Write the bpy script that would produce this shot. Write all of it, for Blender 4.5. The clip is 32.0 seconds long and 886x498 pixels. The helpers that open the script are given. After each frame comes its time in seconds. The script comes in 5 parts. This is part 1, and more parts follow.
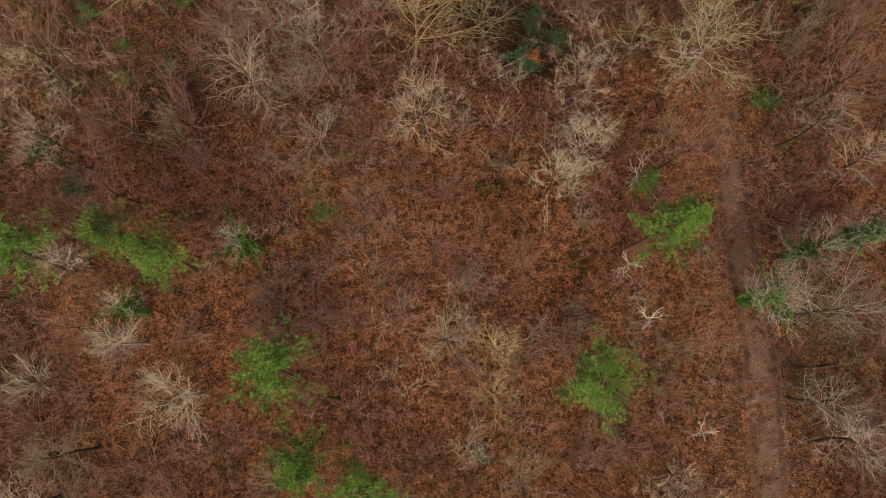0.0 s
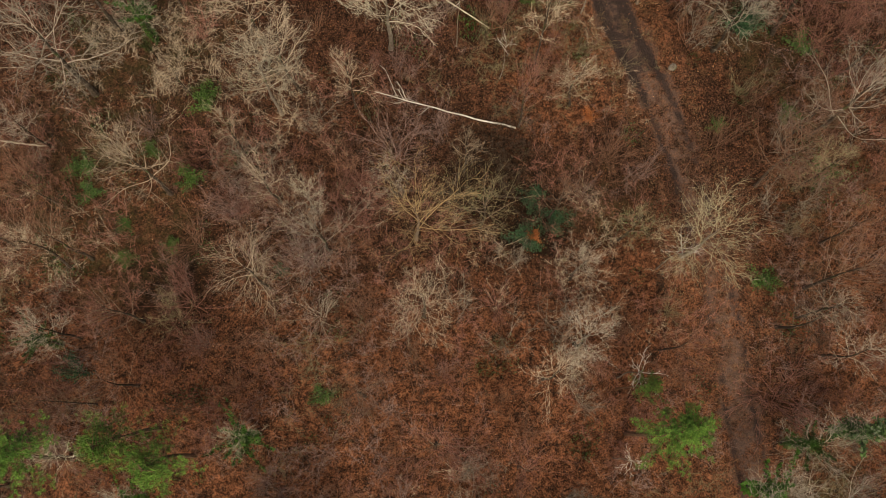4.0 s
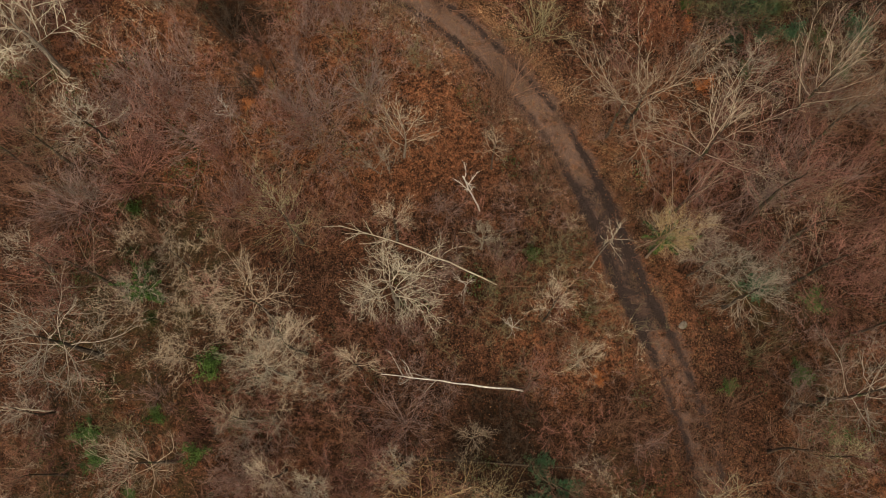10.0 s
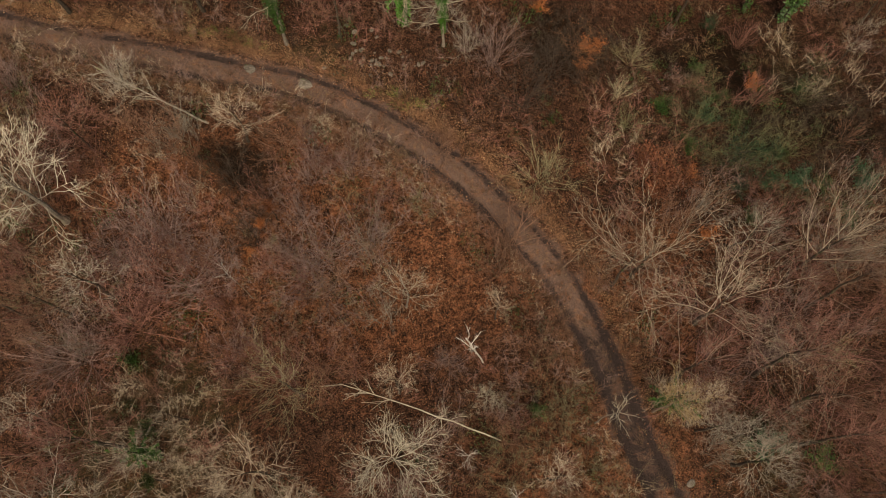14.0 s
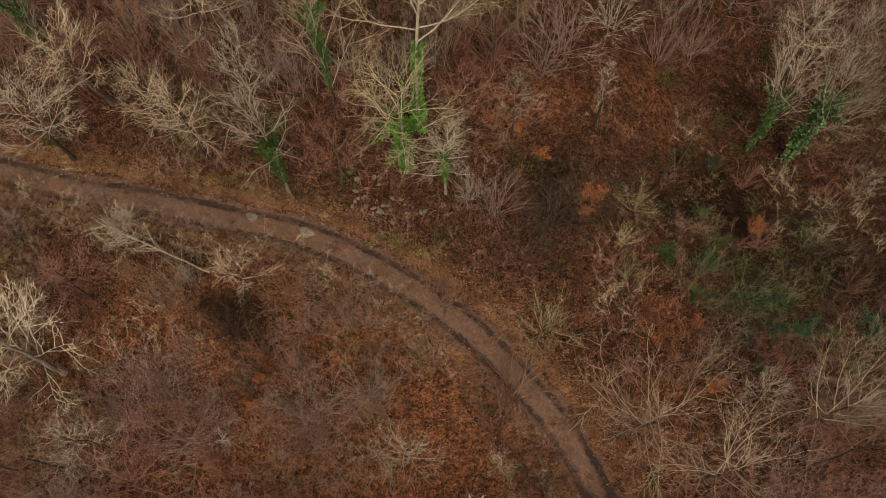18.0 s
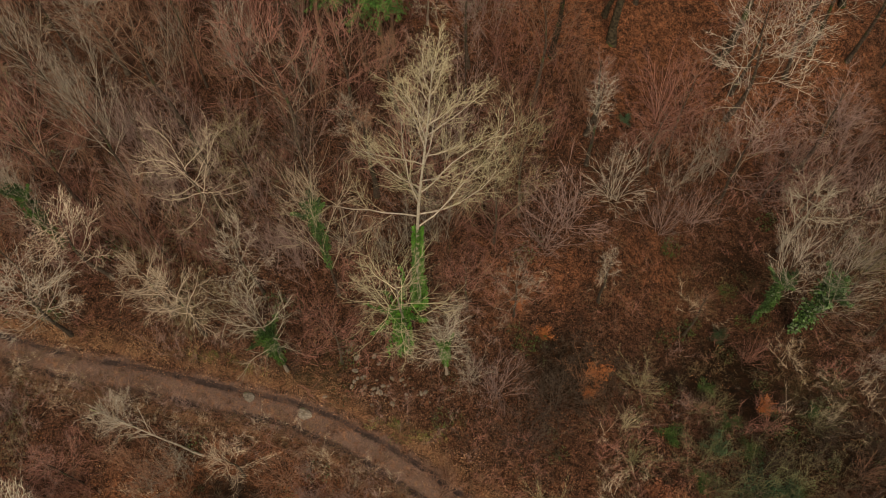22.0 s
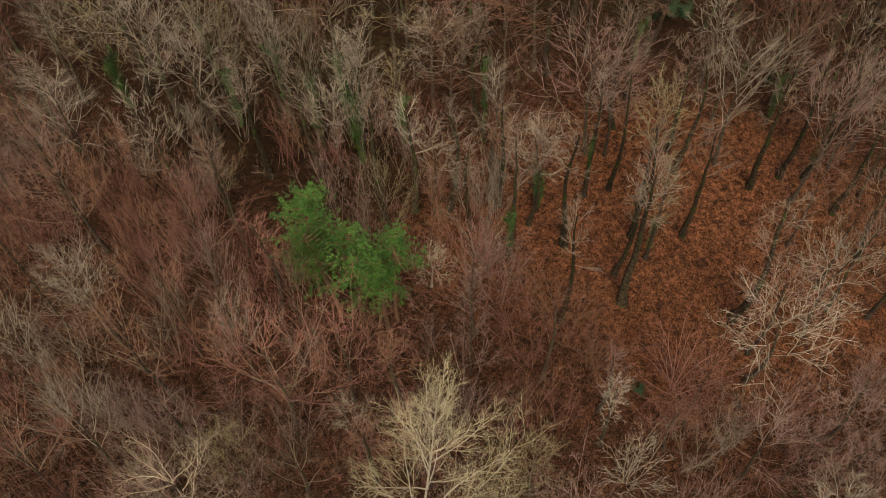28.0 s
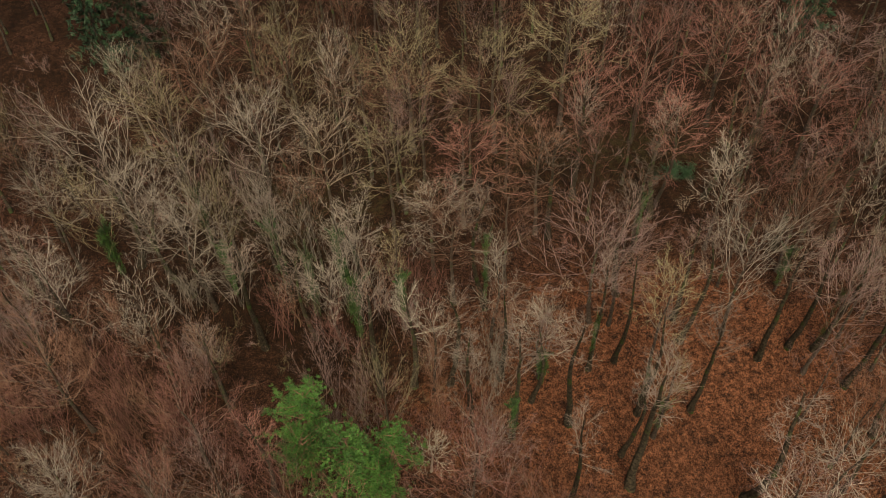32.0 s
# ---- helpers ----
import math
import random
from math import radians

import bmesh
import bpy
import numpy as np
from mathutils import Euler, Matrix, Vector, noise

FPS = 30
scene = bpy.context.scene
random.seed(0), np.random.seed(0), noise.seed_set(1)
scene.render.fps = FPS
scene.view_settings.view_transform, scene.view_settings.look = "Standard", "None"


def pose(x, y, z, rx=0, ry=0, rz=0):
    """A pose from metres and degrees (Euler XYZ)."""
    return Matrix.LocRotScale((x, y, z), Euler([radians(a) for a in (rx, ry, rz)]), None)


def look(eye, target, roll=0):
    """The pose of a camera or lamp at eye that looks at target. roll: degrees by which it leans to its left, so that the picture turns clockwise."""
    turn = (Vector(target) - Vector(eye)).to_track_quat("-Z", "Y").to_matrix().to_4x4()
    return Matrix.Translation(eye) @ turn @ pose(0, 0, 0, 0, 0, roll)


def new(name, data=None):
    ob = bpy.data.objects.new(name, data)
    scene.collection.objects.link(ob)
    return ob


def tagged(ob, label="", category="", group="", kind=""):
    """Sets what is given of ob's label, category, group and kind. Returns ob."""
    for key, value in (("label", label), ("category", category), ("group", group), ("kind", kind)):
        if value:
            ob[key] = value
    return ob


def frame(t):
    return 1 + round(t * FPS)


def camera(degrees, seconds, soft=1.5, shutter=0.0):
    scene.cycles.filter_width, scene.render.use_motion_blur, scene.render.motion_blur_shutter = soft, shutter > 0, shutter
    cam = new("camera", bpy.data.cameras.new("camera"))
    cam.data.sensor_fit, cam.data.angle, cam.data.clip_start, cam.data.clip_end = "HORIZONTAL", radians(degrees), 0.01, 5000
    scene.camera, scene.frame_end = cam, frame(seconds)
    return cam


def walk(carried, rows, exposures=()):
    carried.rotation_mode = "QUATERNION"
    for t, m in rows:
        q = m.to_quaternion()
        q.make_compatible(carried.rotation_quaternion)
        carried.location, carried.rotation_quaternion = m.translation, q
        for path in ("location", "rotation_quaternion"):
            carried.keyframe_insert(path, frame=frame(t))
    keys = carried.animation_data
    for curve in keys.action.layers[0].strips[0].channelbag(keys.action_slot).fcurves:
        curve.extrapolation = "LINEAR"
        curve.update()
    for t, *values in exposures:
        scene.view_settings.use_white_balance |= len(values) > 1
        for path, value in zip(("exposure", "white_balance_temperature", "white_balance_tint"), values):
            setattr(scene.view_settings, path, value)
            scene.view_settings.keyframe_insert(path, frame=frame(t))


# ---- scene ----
SKY, SUN = 0.08, 2.4
cam = camera(50.0, 32.0, soft=0.98)
# seconds, eye, yaw, pitch, roll
PATH = [
    (0, (-0.67, 3.59, 59.85), -1.32, -82.43, 3.15),
    (1, (-0.90, 5.39, 60.05), -1.89, -81.53, 3.71),
    (2, (-1.06, 7.29, 60.35), -2.23, -80.86, 3.98),
    (3, (-1.19, 9.36, 60.70), -2.21, -80.00, 4.01),
    (4, (-1.30, 11.61, 61.05), -1.82, -79.15, 3.73),
    (5, (-1.40, 14.03, 61.37), -1.09, -78.60, 3.08),
    (6, (-1.43, 16.61, 61.73), -0.15, -78.29, 2.16),
    (7, (-1.37, 19.30, 62.17), 0.90, -78.14, 1.07),
    (8, (-1.26, 22.06, 62.65), 1.95, -78.06, -0.05),
    (9, (-1.16, 24.81, 63.10), 2.91, -77.97, -1.06),
    (10, (-1.09, 27.40, 63.49), 3.68, -77.76, -1.83),
    (11, (-1.06, 29.70, 63.78), 4.17, -77.35, -2.30),
    (12, (-1.08, 31.73, 64.02), 4.40, -76.80, -2.51),
    (13, (-1.16, 33.54, 64.23), 4.45, -76.18, -2.55),
    (14, (-1.24, 35.16, 64.42), 4.46, -75.48, -2.56),
    (15, (-1.27, 36.64, 64.61), 4.56, -74.63, -2.67),
    (16, (-1.24, 38.03, 64.81), 4.77, -73.63, -2.87),
    (17, (-1.15, 39.36, 65.02), 5.06, -72.47, -3.14),
    (18, (-1.02, 40.71, 65.26), 5.34, -71.18, -3.36),
    (19, (-0.91, 42.16, 65.56), 5.56, -69.80, -3.47),
    (20, (-0.82, 43.71, 65.90), 5.68, -68.42, -3.48),
    (21, (-0.80, 45.37, 66.29), 5.69, -67.08, -3.45),
    (22, (-0.79, 47.07, 66.72), 5.68, -65.75, -3.42),
    (23, (-0.77, 48.81, 67.20), 5.72, -64.36, -3.42),
    (24, (-0.76, 50.60, 67.66), 5.78, -62.99, -3.45),
    (25, (-0.78, 52.50, 68.05), 5.82, -61.71, -3.49),
    (26, (-0.88, 54.55, 68.38), 5.78, -60.47, -3.49),
    (27, (-1.06, 56.74, 68.68), 5.60, -59.22, -3.38),
    (28, (-1.28, 58.98, 69.02), 5.33, -57.95, -3.15),
    (29, (-1.51, 61.15, 69.50), 5.04, -56.71, -2.79),
    (30, (-1.71, 63.18, 70.09), 4.77, -55.48, -2.44),
    (31, (-1.87, 65.04, 70.76), 4.53, -54.23, -2.27),
    (32, (-2.00, 66.72, 71.48), 4.39, -52.86, -2.32),
]
walk(cam, [(t, pose(*eye, 90 + pitch, 0, yaw) @ pose(0, 0, 0, 0, 0, roll)) for t, eye, yaw, pitch, roll in PATH], [(0.0, 0.80, 8450, 8), (6.0, 0.72, 8400, 8), (13.0, 0.64, 8400, 8), (20.0, 0.54, 8750, 9), (26.0, 0.57, 8600, 9), (32.0, 0.70, 8400, 8)])

# -- light -----------------------------------------------------------------
world = bpy.data.worlds.new("overcast_sky")
world.use_nodes = True
scene.world = world
wn = world.node_tree
sky = wn.nodes.new("ShaderNodeTexSky")
sky.sky_type, sky.sun_disc = "NISHITA", False
sky.sun_elevation, sky.sun_rotation = radians(59), radians(190)
sky.air_density, sky.dust_density = 1.0, 4.0
wn.links.new(sky.outputs[0], wn.nodes["Background"].inputs[0])
wn.nodes["Background"].inputs[1].default_value = SKY
sun = new("sun", bpy.data.lights.new("sun", "SUN"))
sun.data.energy, sun.data.angle, sun.data.color = SUN, radians(28), (1.0, 0.95, 0.88)
# an overcast sky, the sun behind it high to the south
sun.matrix_world = look((6, -34, 58), (0, 0, 0))

# -- materials -------------------------------------------------------------


def nodes_of(name, rough=0.85):
    m = bpy.data.materials.new(name)
    m.use_nodes = True
    t = m.node_tree
    b = t.nodes["Principled BSDF"]
    b.inputs["Roughness"].default_value = rough
    b.inputs["Specular IOR Level"].default_value = 0.05
    return m, t, b


def mixed(t, fac, a, b):
    """A colour mix; a and b are colours or sockets."""
    n = t.nodes.new("ShaderNodeMix")
    n.data_type = "RGBA"
    for socket, v in ((n.inputs[0], fac), (n.inputs[6], a), (n.inputs[7], b)):
        if isinstance(v, bpy.types.NodeSocket):
            t.links.new(v, socket)
        elif isinstance(v, (tuple, list)):
            socket.default_value = (*v, 1.0)
        else:
            socket.default_value = v
    return n.outputs[2]


def ramp(t, src, lo, hi):
    n = t.nodes.new("ShaderNodeMapRange")
    n.interpolation_type = "SMOOTHSTEP"
    n.inputs[1].default_value, n.inputs[2].default_value = lo, hi
    t.links.new(src, n.inputs[0])
    return n.outputs[0]


def noise_of(t, coord, scale, detail=4.0, rough=0.6):
    n = t.nodes.new("ShaderNodeTexNoise")
    n.inputs["Scale"].default_value, n.inputs["Detail"].default_value, n.inputs["Roughness"].default_value = scale, detail, rough
    t.links.new(coord, n.inputs["Vector"])
    return n.outputs["Fac"]


def here(t):
    return t.nodes.new("ShaderNodeTexCoord").outputs["Object"]


def bumped(t, b, height, strength, distance):
    n = t.nodes.new("ShaderNodeBump")
    n.inputs["Strength"].default_value, n.inputs["Distance"].default_value = strength, distance
    t.links.new(height, n.inputs["Height"])
    t.links.new(n.outputs[0], b.inputs["Normal"])


def bark(name, a, b_col, patch=(0.10, 0.12, 0.06), patchy=0.62):
    """Bark and twigs: two tones along the grain, lichen or moss patches, a tone of its own for every tree."""
    m, t, b = nodes_of(name, 0.9)
    c = here(t)
    fine = noise_of(t, c, 6.0, 5.0)
    wide = noise_of(t, c, 0.6, 3.0)
    col = mixed(t, ramp(t, fine, 0.35, 0.68), a, b_col)
    col = mixed(t, ramp(t, wide, patchy, patchy + 0.15), col, patch)
    own = t.nodes.new("ShaderNodeObjectInfo").outputs["Random"]
    hsv = t.nodes.new("ShaderNodeHueSaturation")
    val = t.nodes.new("ShaderNodeMapRange")
    val.inputs[3].default_value, val.inputs[4].default_value = 0.72, 1.28
    t.links.new(own, val.inputs[0])
    t.links.new(val.outputs[0], hsv.inputs["Value"])
    t.links.new(col, hsv.inputs["Color"])
    t.links.new(hsv.outputs[0], b.inputs["Base Color"])
    bumped(t, b, fine, 0.5, 0.02)
    return m


TWIG = {
    "pale": bark("pale_lichened_twigs", (0.275, 0.243, 0.185), (0.48, 0.43, 0.34), (0.28, 0.29, 0.165)),
    "bright": bark("sunlit_pale_twigs", (0.26, 0.225, 0.145), (0.46, 0.405, 0.275), (0.30, 0.31, 0.16)),
    "tan": bark("tan_twigs", (0.26, 0.205, 0.15), (0.47, 0.385, 0.295), (0.28, 0.27, 0.16)),
    "ochre": bark("ochre_twigs", (0.290, 0.202, 0.106), (0.440, 0.326, 0.185), (0.28, 0.25, 0.11)),
    "brown": bark("brown_twigs", (0.115, 0.062, 0.042), (0.225, 0.128, 0.088)),
    "red": bark("reddish_twigs", (0.155, 0.072, 0.058), (0.295, 0.148, 0.118)),
    "grey": bark("grey_twigs", (0.19, 0.162, 0.130), (0.37, 0.32, 0.262), (0.20, 0.22, 0.12)),
    "drab": bark("drab_twigs", (0.125, 0.097, 0.078), (0.25, 0.20, 0.165), (0.15, 0.16, 0.09)),
    "olive": bark("olive_twigs", (0.150, 0.128, 0.075), (0.264, 0.229, 0.141), (0.16, 0.18, 0.08)),
    "purple": bark("purplish_twigs", (0.14, 0.092, 0.082), (0.25, 0.172, 0.152)),
    # dark-barked twigs; near-black so that brush in the pits carries painted shade
    "dark": bark("dark_and_shaded_twigs", (0.030, 0.021, 0.016), (0.074, 0.055, 0.042)),
    "white": bark("white_birch_bark", (0.352, 0.317, 0.273), (0.616, 0.581, 0.528), (0.16, 0.13, 0.11), 0.60),
    "green": bark("mossy_twigs", (0.088, 0.088, 0.044), (0.167, 0.158, 0.088), (0.08, 0.12, 0.04)),
    "orange": bark("coppery_twigs", (0.141, 0.070, 0.044), (0.229, 0.114, 0.062)),
}
TRUNK = {
    "pale": bark("pale_bark", (0.20, 0.18, 0.14), (0.38, 0.34, 0.28), (0.22, 0.25, 0.13)),
    "dark": bark("dark_bark", (0.030, 0.023, 0.018), (0.085, 0.066, 0.050), (0.05, 0.07, 0.025), 0.52),
    "grey": bark("grey_bark", (0.12, 0.10, 0.08), (0.24, 0.20, 0.16), (0.10, 0.13, 0.05), 0.56),
    "white": TWIG["white"],
    "mossy": bark("mossy_bark", (0.016, 0.013, 0.009), (0.060, 0.048, 0.032), (0.035, 0.052, 0.014), 0.50),
    "limb": bark("limb_bark", (0.13, 0.095, 0.07), (0.25, 0.19, 0.145), (0.12, 0.13, 0.06), 0.6),
    "pine": bark("pine_bark", (0.08, 0.05, 0.035), (0.18, 0.11, 0.07)),
}


def leafy(name, dark, light, rough=0.6):
    """Leaves: tone by leaf and by clump."""
    m, t, b = nodes_of(name, rough)
    geo = t.nodes.new("ShaderNodeNewGeometry")
    wide = noise_of(t, here(t), 0.9, 2.0)
    col = mixed(t, geo.outputs["Random Per Island"], dark, light)
    col = mixed(t, ramp(t, wide, 0.35, 0.7), col, tuple(0.62 * v for v in dark))
    t.links.new(col, b.inputs["Base Color"])
    b.inputs["Specular IOR Level"].default_value = 0.2
    return m


IVY = leafy("ivy_leaves", (0.018, 0.042, 0.010), (0.060, 0.125, 0.028), 0.45)
IVY_BRIGHT = leafy("bright_ivy_leaves", (0.030, 0.095, 0.012), (0.085, 0.215, 0.032), 0.45)
IVY_MID = leafy("green_ivy_leaves", (0.022, 0.062, 0.012), (0.070, 0.160, 0.030), 0.45)
NEEDLES = leafy("pine_needles", (0.042, 0.112, 0.020), (0.160, 0.285, 0.055), 0.55)
NEEDLES_DEEP = leafy("deep_green_pine_needles", (0.030, 0.092, 0.020), (0.098, 0.215, 0.046), 0.55)
SPRUCE = leafy("spruce_needles", (0.010, 0.030, 0.013), (0.032, 0.070, 0.030), 0.6)
HOLLY = leafy("evergreen_leaves", (0.02, 0.05, 0.025), (0.05, 0.11, 0.05), 0.4)
RUST = leafy("withered_rust_leaves", (0.115, 0.042, 0.023), (0.275, 0.108, 0.058), 0.8)
COPPER = leafy("withered_copper_leaves", (0.27, 0.088, 0.032), (0.50, 0.185, 0.068), 0.8)
BRAMBLE = leafy("bramble_leaves", (0.030, 0.066, 0.015), (0.085, 0.155, 0.036), 0.6)
DRYGRASS = leafy("dead_grass", (0.085, 0.055, 0.030), (0.22, 0.155, 0.085), 0.9)


def litter_colour(t, c):
    """Humus under fallen beech leaves. tone: fresh rust-red leaves, dark soil with painted shade, moss."""
    cells = []
    for scale in (9.5, 21.0):
        v = t.nodes.new("ShaderNodeTexVoronoi")
        v.inputs["Scale"].default_value = scale
        t.links.new(c, v.inputs["Vector"])
        cell = t.nodes.new("ShaderNodeSeparateColor")
        t.links.new(v.outputs["Color"], cell.inputs[0])
        cells.append(cell)
    cell, small = cells
    leafy_tone = t.nodes.new("ShaderNodeMath")
    leafy_tone.operation = "MULTIPLY_ADD"
    leafy_tone.inputs[1].default_value, leafy_tone.inputs[2].default_value = 0.55, 0.0
    t.links.new(small.outputs[0], leafy_tone.inputs[0])
    both = t.nodes.new("ShaderNodeMath")
    both.operation = "MULTIPLY_ADD"
    both.inputs[1].default_value = 0.45
    t.links.new(cell.outputs[0], both.inputs[0])
    t.links.new(leafy_tone.outputs[0], both.inputs[2])
    shade = ramp(t, both.outputs[0], 0.25, 0.80)
    tone = t.nodes.new("ShaderNodeAttribute")
    tone.attribute_name = "tone"
    parts = t.nodes.new("ShaderNodeSeparateColor")
    t.links.new(tone.outputs["Color"], parts.inputs[0])
    broken = noise_of(t, c, 0.55, 7.0, 0.7)
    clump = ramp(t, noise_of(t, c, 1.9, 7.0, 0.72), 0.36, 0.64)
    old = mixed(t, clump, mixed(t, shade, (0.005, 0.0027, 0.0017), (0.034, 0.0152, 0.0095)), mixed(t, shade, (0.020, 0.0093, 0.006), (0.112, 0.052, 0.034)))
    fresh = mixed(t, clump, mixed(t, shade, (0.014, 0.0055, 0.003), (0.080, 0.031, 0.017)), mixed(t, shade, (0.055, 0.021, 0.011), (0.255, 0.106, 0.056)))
    leaf = mixed(t, masked(t, parts.outputs[0], broken), old, fresh)
    leaf = mixed(t, ramp(t, small.outputs[1], 0.93, 0.97), leaf, (0.19, 0.10, 0.055))
    # near-black gaps by noise: shade between leaves and plants, painted in, over dark soil
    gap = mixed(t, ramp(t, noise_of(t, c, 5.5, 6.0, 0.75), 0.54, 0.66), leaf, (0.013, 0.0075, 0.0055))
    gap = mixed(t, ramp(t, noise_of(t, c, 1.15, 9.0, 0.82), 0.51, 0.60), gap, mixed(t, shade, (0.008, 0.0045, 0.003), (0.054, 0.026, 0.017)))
    # bare soil, dark enough to carry the shade under thickets in its colour
    humus_shade = mixed(t, clump, mixed(t, cell.outputs[2], (0.005, 0.003, 0.002), (0.016, 0.009, 0.006)), mixed(t, shade, (0.009, 0.005, 0.003), (0.044, 0.021, 0.012)))
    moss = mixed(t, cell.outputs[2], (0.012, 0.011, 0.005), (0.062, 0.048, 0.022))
    col = mixed(t, masked(t, parts.outputs[1], broken), gap, humus_shade)
    col = mixed(t, masked(t, parts.outputs[2], noise_of(t, c, 0.9, 6.0, 0.7)), col, moss)
    return col, both.outputs[0], shade


def masked(t, level, by):
    """A ragged mask: where level and its noise add up."""
    a = t.nodes.new("ShaderNodeMath")
    a.operation = "ADD"
    t.links.new(level, a.inputs[0])
    t.links.new(by, a.inputs[1])
    return ramp(t, a.outputs[0], 0.72, 1.15)


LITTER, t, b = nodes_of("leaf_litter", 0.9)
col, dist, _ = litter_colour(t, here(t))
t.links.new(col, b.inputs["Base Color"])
bumped(t, b, dist, 0.9, 0.06)

TRACKMAT, t, b = nodes_of("rutted_earth_track", 0.75)
c = here(t)
col, dist, cell = litter_colour(t, c)
rut = t.nodes.new("ShaderNodeAttribute")
rut.attribute_name = "wear"
split = t.nodes.new("ShaderNodeSeparateColor")
t.links.new(rut.outputs["Color"], split.inputs[0])
rough_edge = ramp(t, noise_of(t, c, 0.8, 10.0, 0.85), 0.24, 0.76)
strewn = noise_of(t, c, 2.3, 8.0, 0.75)
grit = noise_of(t, c, 14.0, 4.0)
earth = mixed(t, ramp(t, grit, 0.3, 0.7), (0.058, 0.036, 0.029), (0.140, 0.089, 0.070))
earth = mixed(t, ramp(t, strewn, 0.50, 0.62), earth, mixed(t, cell, (0.085, 0.042, 0.025), (0.200, 0.105, 0.066)))
mud = mixed(t, ramp(t, grit, 0.3, 0.7), (0.011, 0.0080, 0.0078), (0.042, 0.028, 0.025))
verge = mixed(t, cell, (0.060, 0.029, 0.016), (0.225, 0.120, 0.070))
col = mixed(t, masked(t, split.outputs[2], strewn), col, verge)
col = mixed(t, masked(t, split.outputs[0], rough_edge), col, earth)
col = mixed(t, masked(t, split.outputs[1], rough_edge), col, mud)
t.links.new(col, b.inputs["Base Color"])
bumped(t, b, grit, 0.7, 0.05)

STONE = bark("grey_field_stone", (0.075, 0.062, 0.05), (0.185, 0.16, 0.135), (0.07, 0.08, 0.04), 0.52)
LEAF_STUFF, t, b = nodes_of("fallen_leaves", 0.85)
isl = t.nodes.new("ShaderNodeNewGeometry").outputs["Random Per Island"]
col = mixed(t, isl, (0.10, 0.040, 0.020), (0.27, 0.12, 0.060))
col = mixed(t, ramp(t, isl, 0.82, 0.98), col, (0.36, 0.21, 0.12))
t.links.new(col, b.inputs["Base Color"])
VERGE_LEAF = leafy("tan_fallen_leaves", (0.22, 0.105, 0.050), (0.60, 0.39, 0.23), 0.85)
MOSS = leafy("verge_grass", (0.07, 0.11, 0.02), (0.20, 0.26, 0.06), 0.8)

# -- the lie of the land ---------------------------------------------------


def step(a, b, v):
    q = min(1.0, max(0.0, (v - a) / (b - a)))
    return q * q * (3 - 2 * q)


def land(x, y):
    """Height of the forest floor: a bank along the upper side of the track, a hollow beyond it."""
    h = -6.3 * step(2, 22, x) * step(58, 75, y) * (1 - step(92, 125, y))
    h += 1.5 * step(45, 62, y) * (1 - step(2, 14, x)) * (1 - step(75, 95, y)) - 1.0 * step(88, 104, y)
    return h


TRACK = ((21.0, -40.0), (20.6, -18.0), (20.2, -3.0), (19.6, 5.5), (18.3, 13.6), (17.2, 20.5), (14.4, 31.3), (10.9, 39.0), (8.5, 44.7), (5.2, 50.4),
         (0.4, 55.4), (-5.3, 59.5), (-12.0, 62.7), (-18.8, 64.2), (-25.5, 65.4), (-31.5, 66.4), (-37.0, 67.6), (-52.0, 70.0), (-75.0, 72.0))


def spline(points, per):
    """A smooth line through points in the plan."""
    p = [Vector(v) for v in (points[0], *points, points[-1])]
    out = []
    for i in range(1, len(p) - 2):
        for k in range(per):
            u = k / per
            out.append(0.5 * (2 * p[i] + (p[i + 1] - p[i - 1]) * u + (2 * p[i - 1] - 5 * p[i] + 4 * p[i + 1] - p[i + 2]) * u * u
                              + (3 * p[i] - p[i - 1] - 3 * p[i + 1] + p[i + 2]) * u ** 3))
    return out + [p[-2]]


WAY = spline(TRACK, 24)
WAYS = np.array([tuple(v) for v in WAY])


def off_track(x, y):
    return float(np.sqrt(((WAYS - (x, y)) ** 2).sum(1).min()))


def bumps(x, y):
    return 0.22 * noise.noise((x * 0.16, y * 0.16, 3.0)) + 0.07 * noise.noise((x * 0.8, y * 0.8, 9.0))


def floor_at(x, y):
    return land(x, y) + bumps(x, y) * step(2.0, 4.0, off_track(x, y))


def mesh_of(name, verts, faces, smooth=False):
    me = bpy.data.meshes.new(name)
    me.from_pydata(verts, [], faces)
    if smooth:
        me.polygons.foreach_set("use_smooth", [True] * len(me.polygons))
    return me


def made(name, me, material, parent=None, label=""):
    """One mesh object, its material in a slot of its own."""
    ob = new(name, me)
    if not me.materials:
        me.materials.append(None)
    ob.material_slots[0].link = "OBJECT"
    ob.material_slots[0].material = material
    if parent is not None:
        ob.parent = parent
    return tagged(ob, label)


# spells of fresh red leaves, of humus and painted shade, of moss: x, y, half-widths
FRESH = ((14, 103, 16, 11), (21, 100, 12, 10), (10, 110, 12, 8), (26, 18, 6, 14), (-24, 18, 5, 8), (-18, 9, 7, 6), (-21, 55, 7, 5), (-9, 55, 7, 4), (-12, 47, 8, 4), (-7, -1, 7, 5), (4, 4, 16, 12), (16, 106, 15, 14), (15, 108, 14, 13), (13, 77, 8, 6), (2, 74, 4, 4), (-3, 4, 9, 10), (13, 14, 5, 12), (-1, 13, 9, 6), (6, 35, 4, 6), (-20, 3, 5, 4), (12, 50, 4, 7), (-4, 104, 9, 6), (-16, 57, 5, 4), (-4, 49, 8, 4))
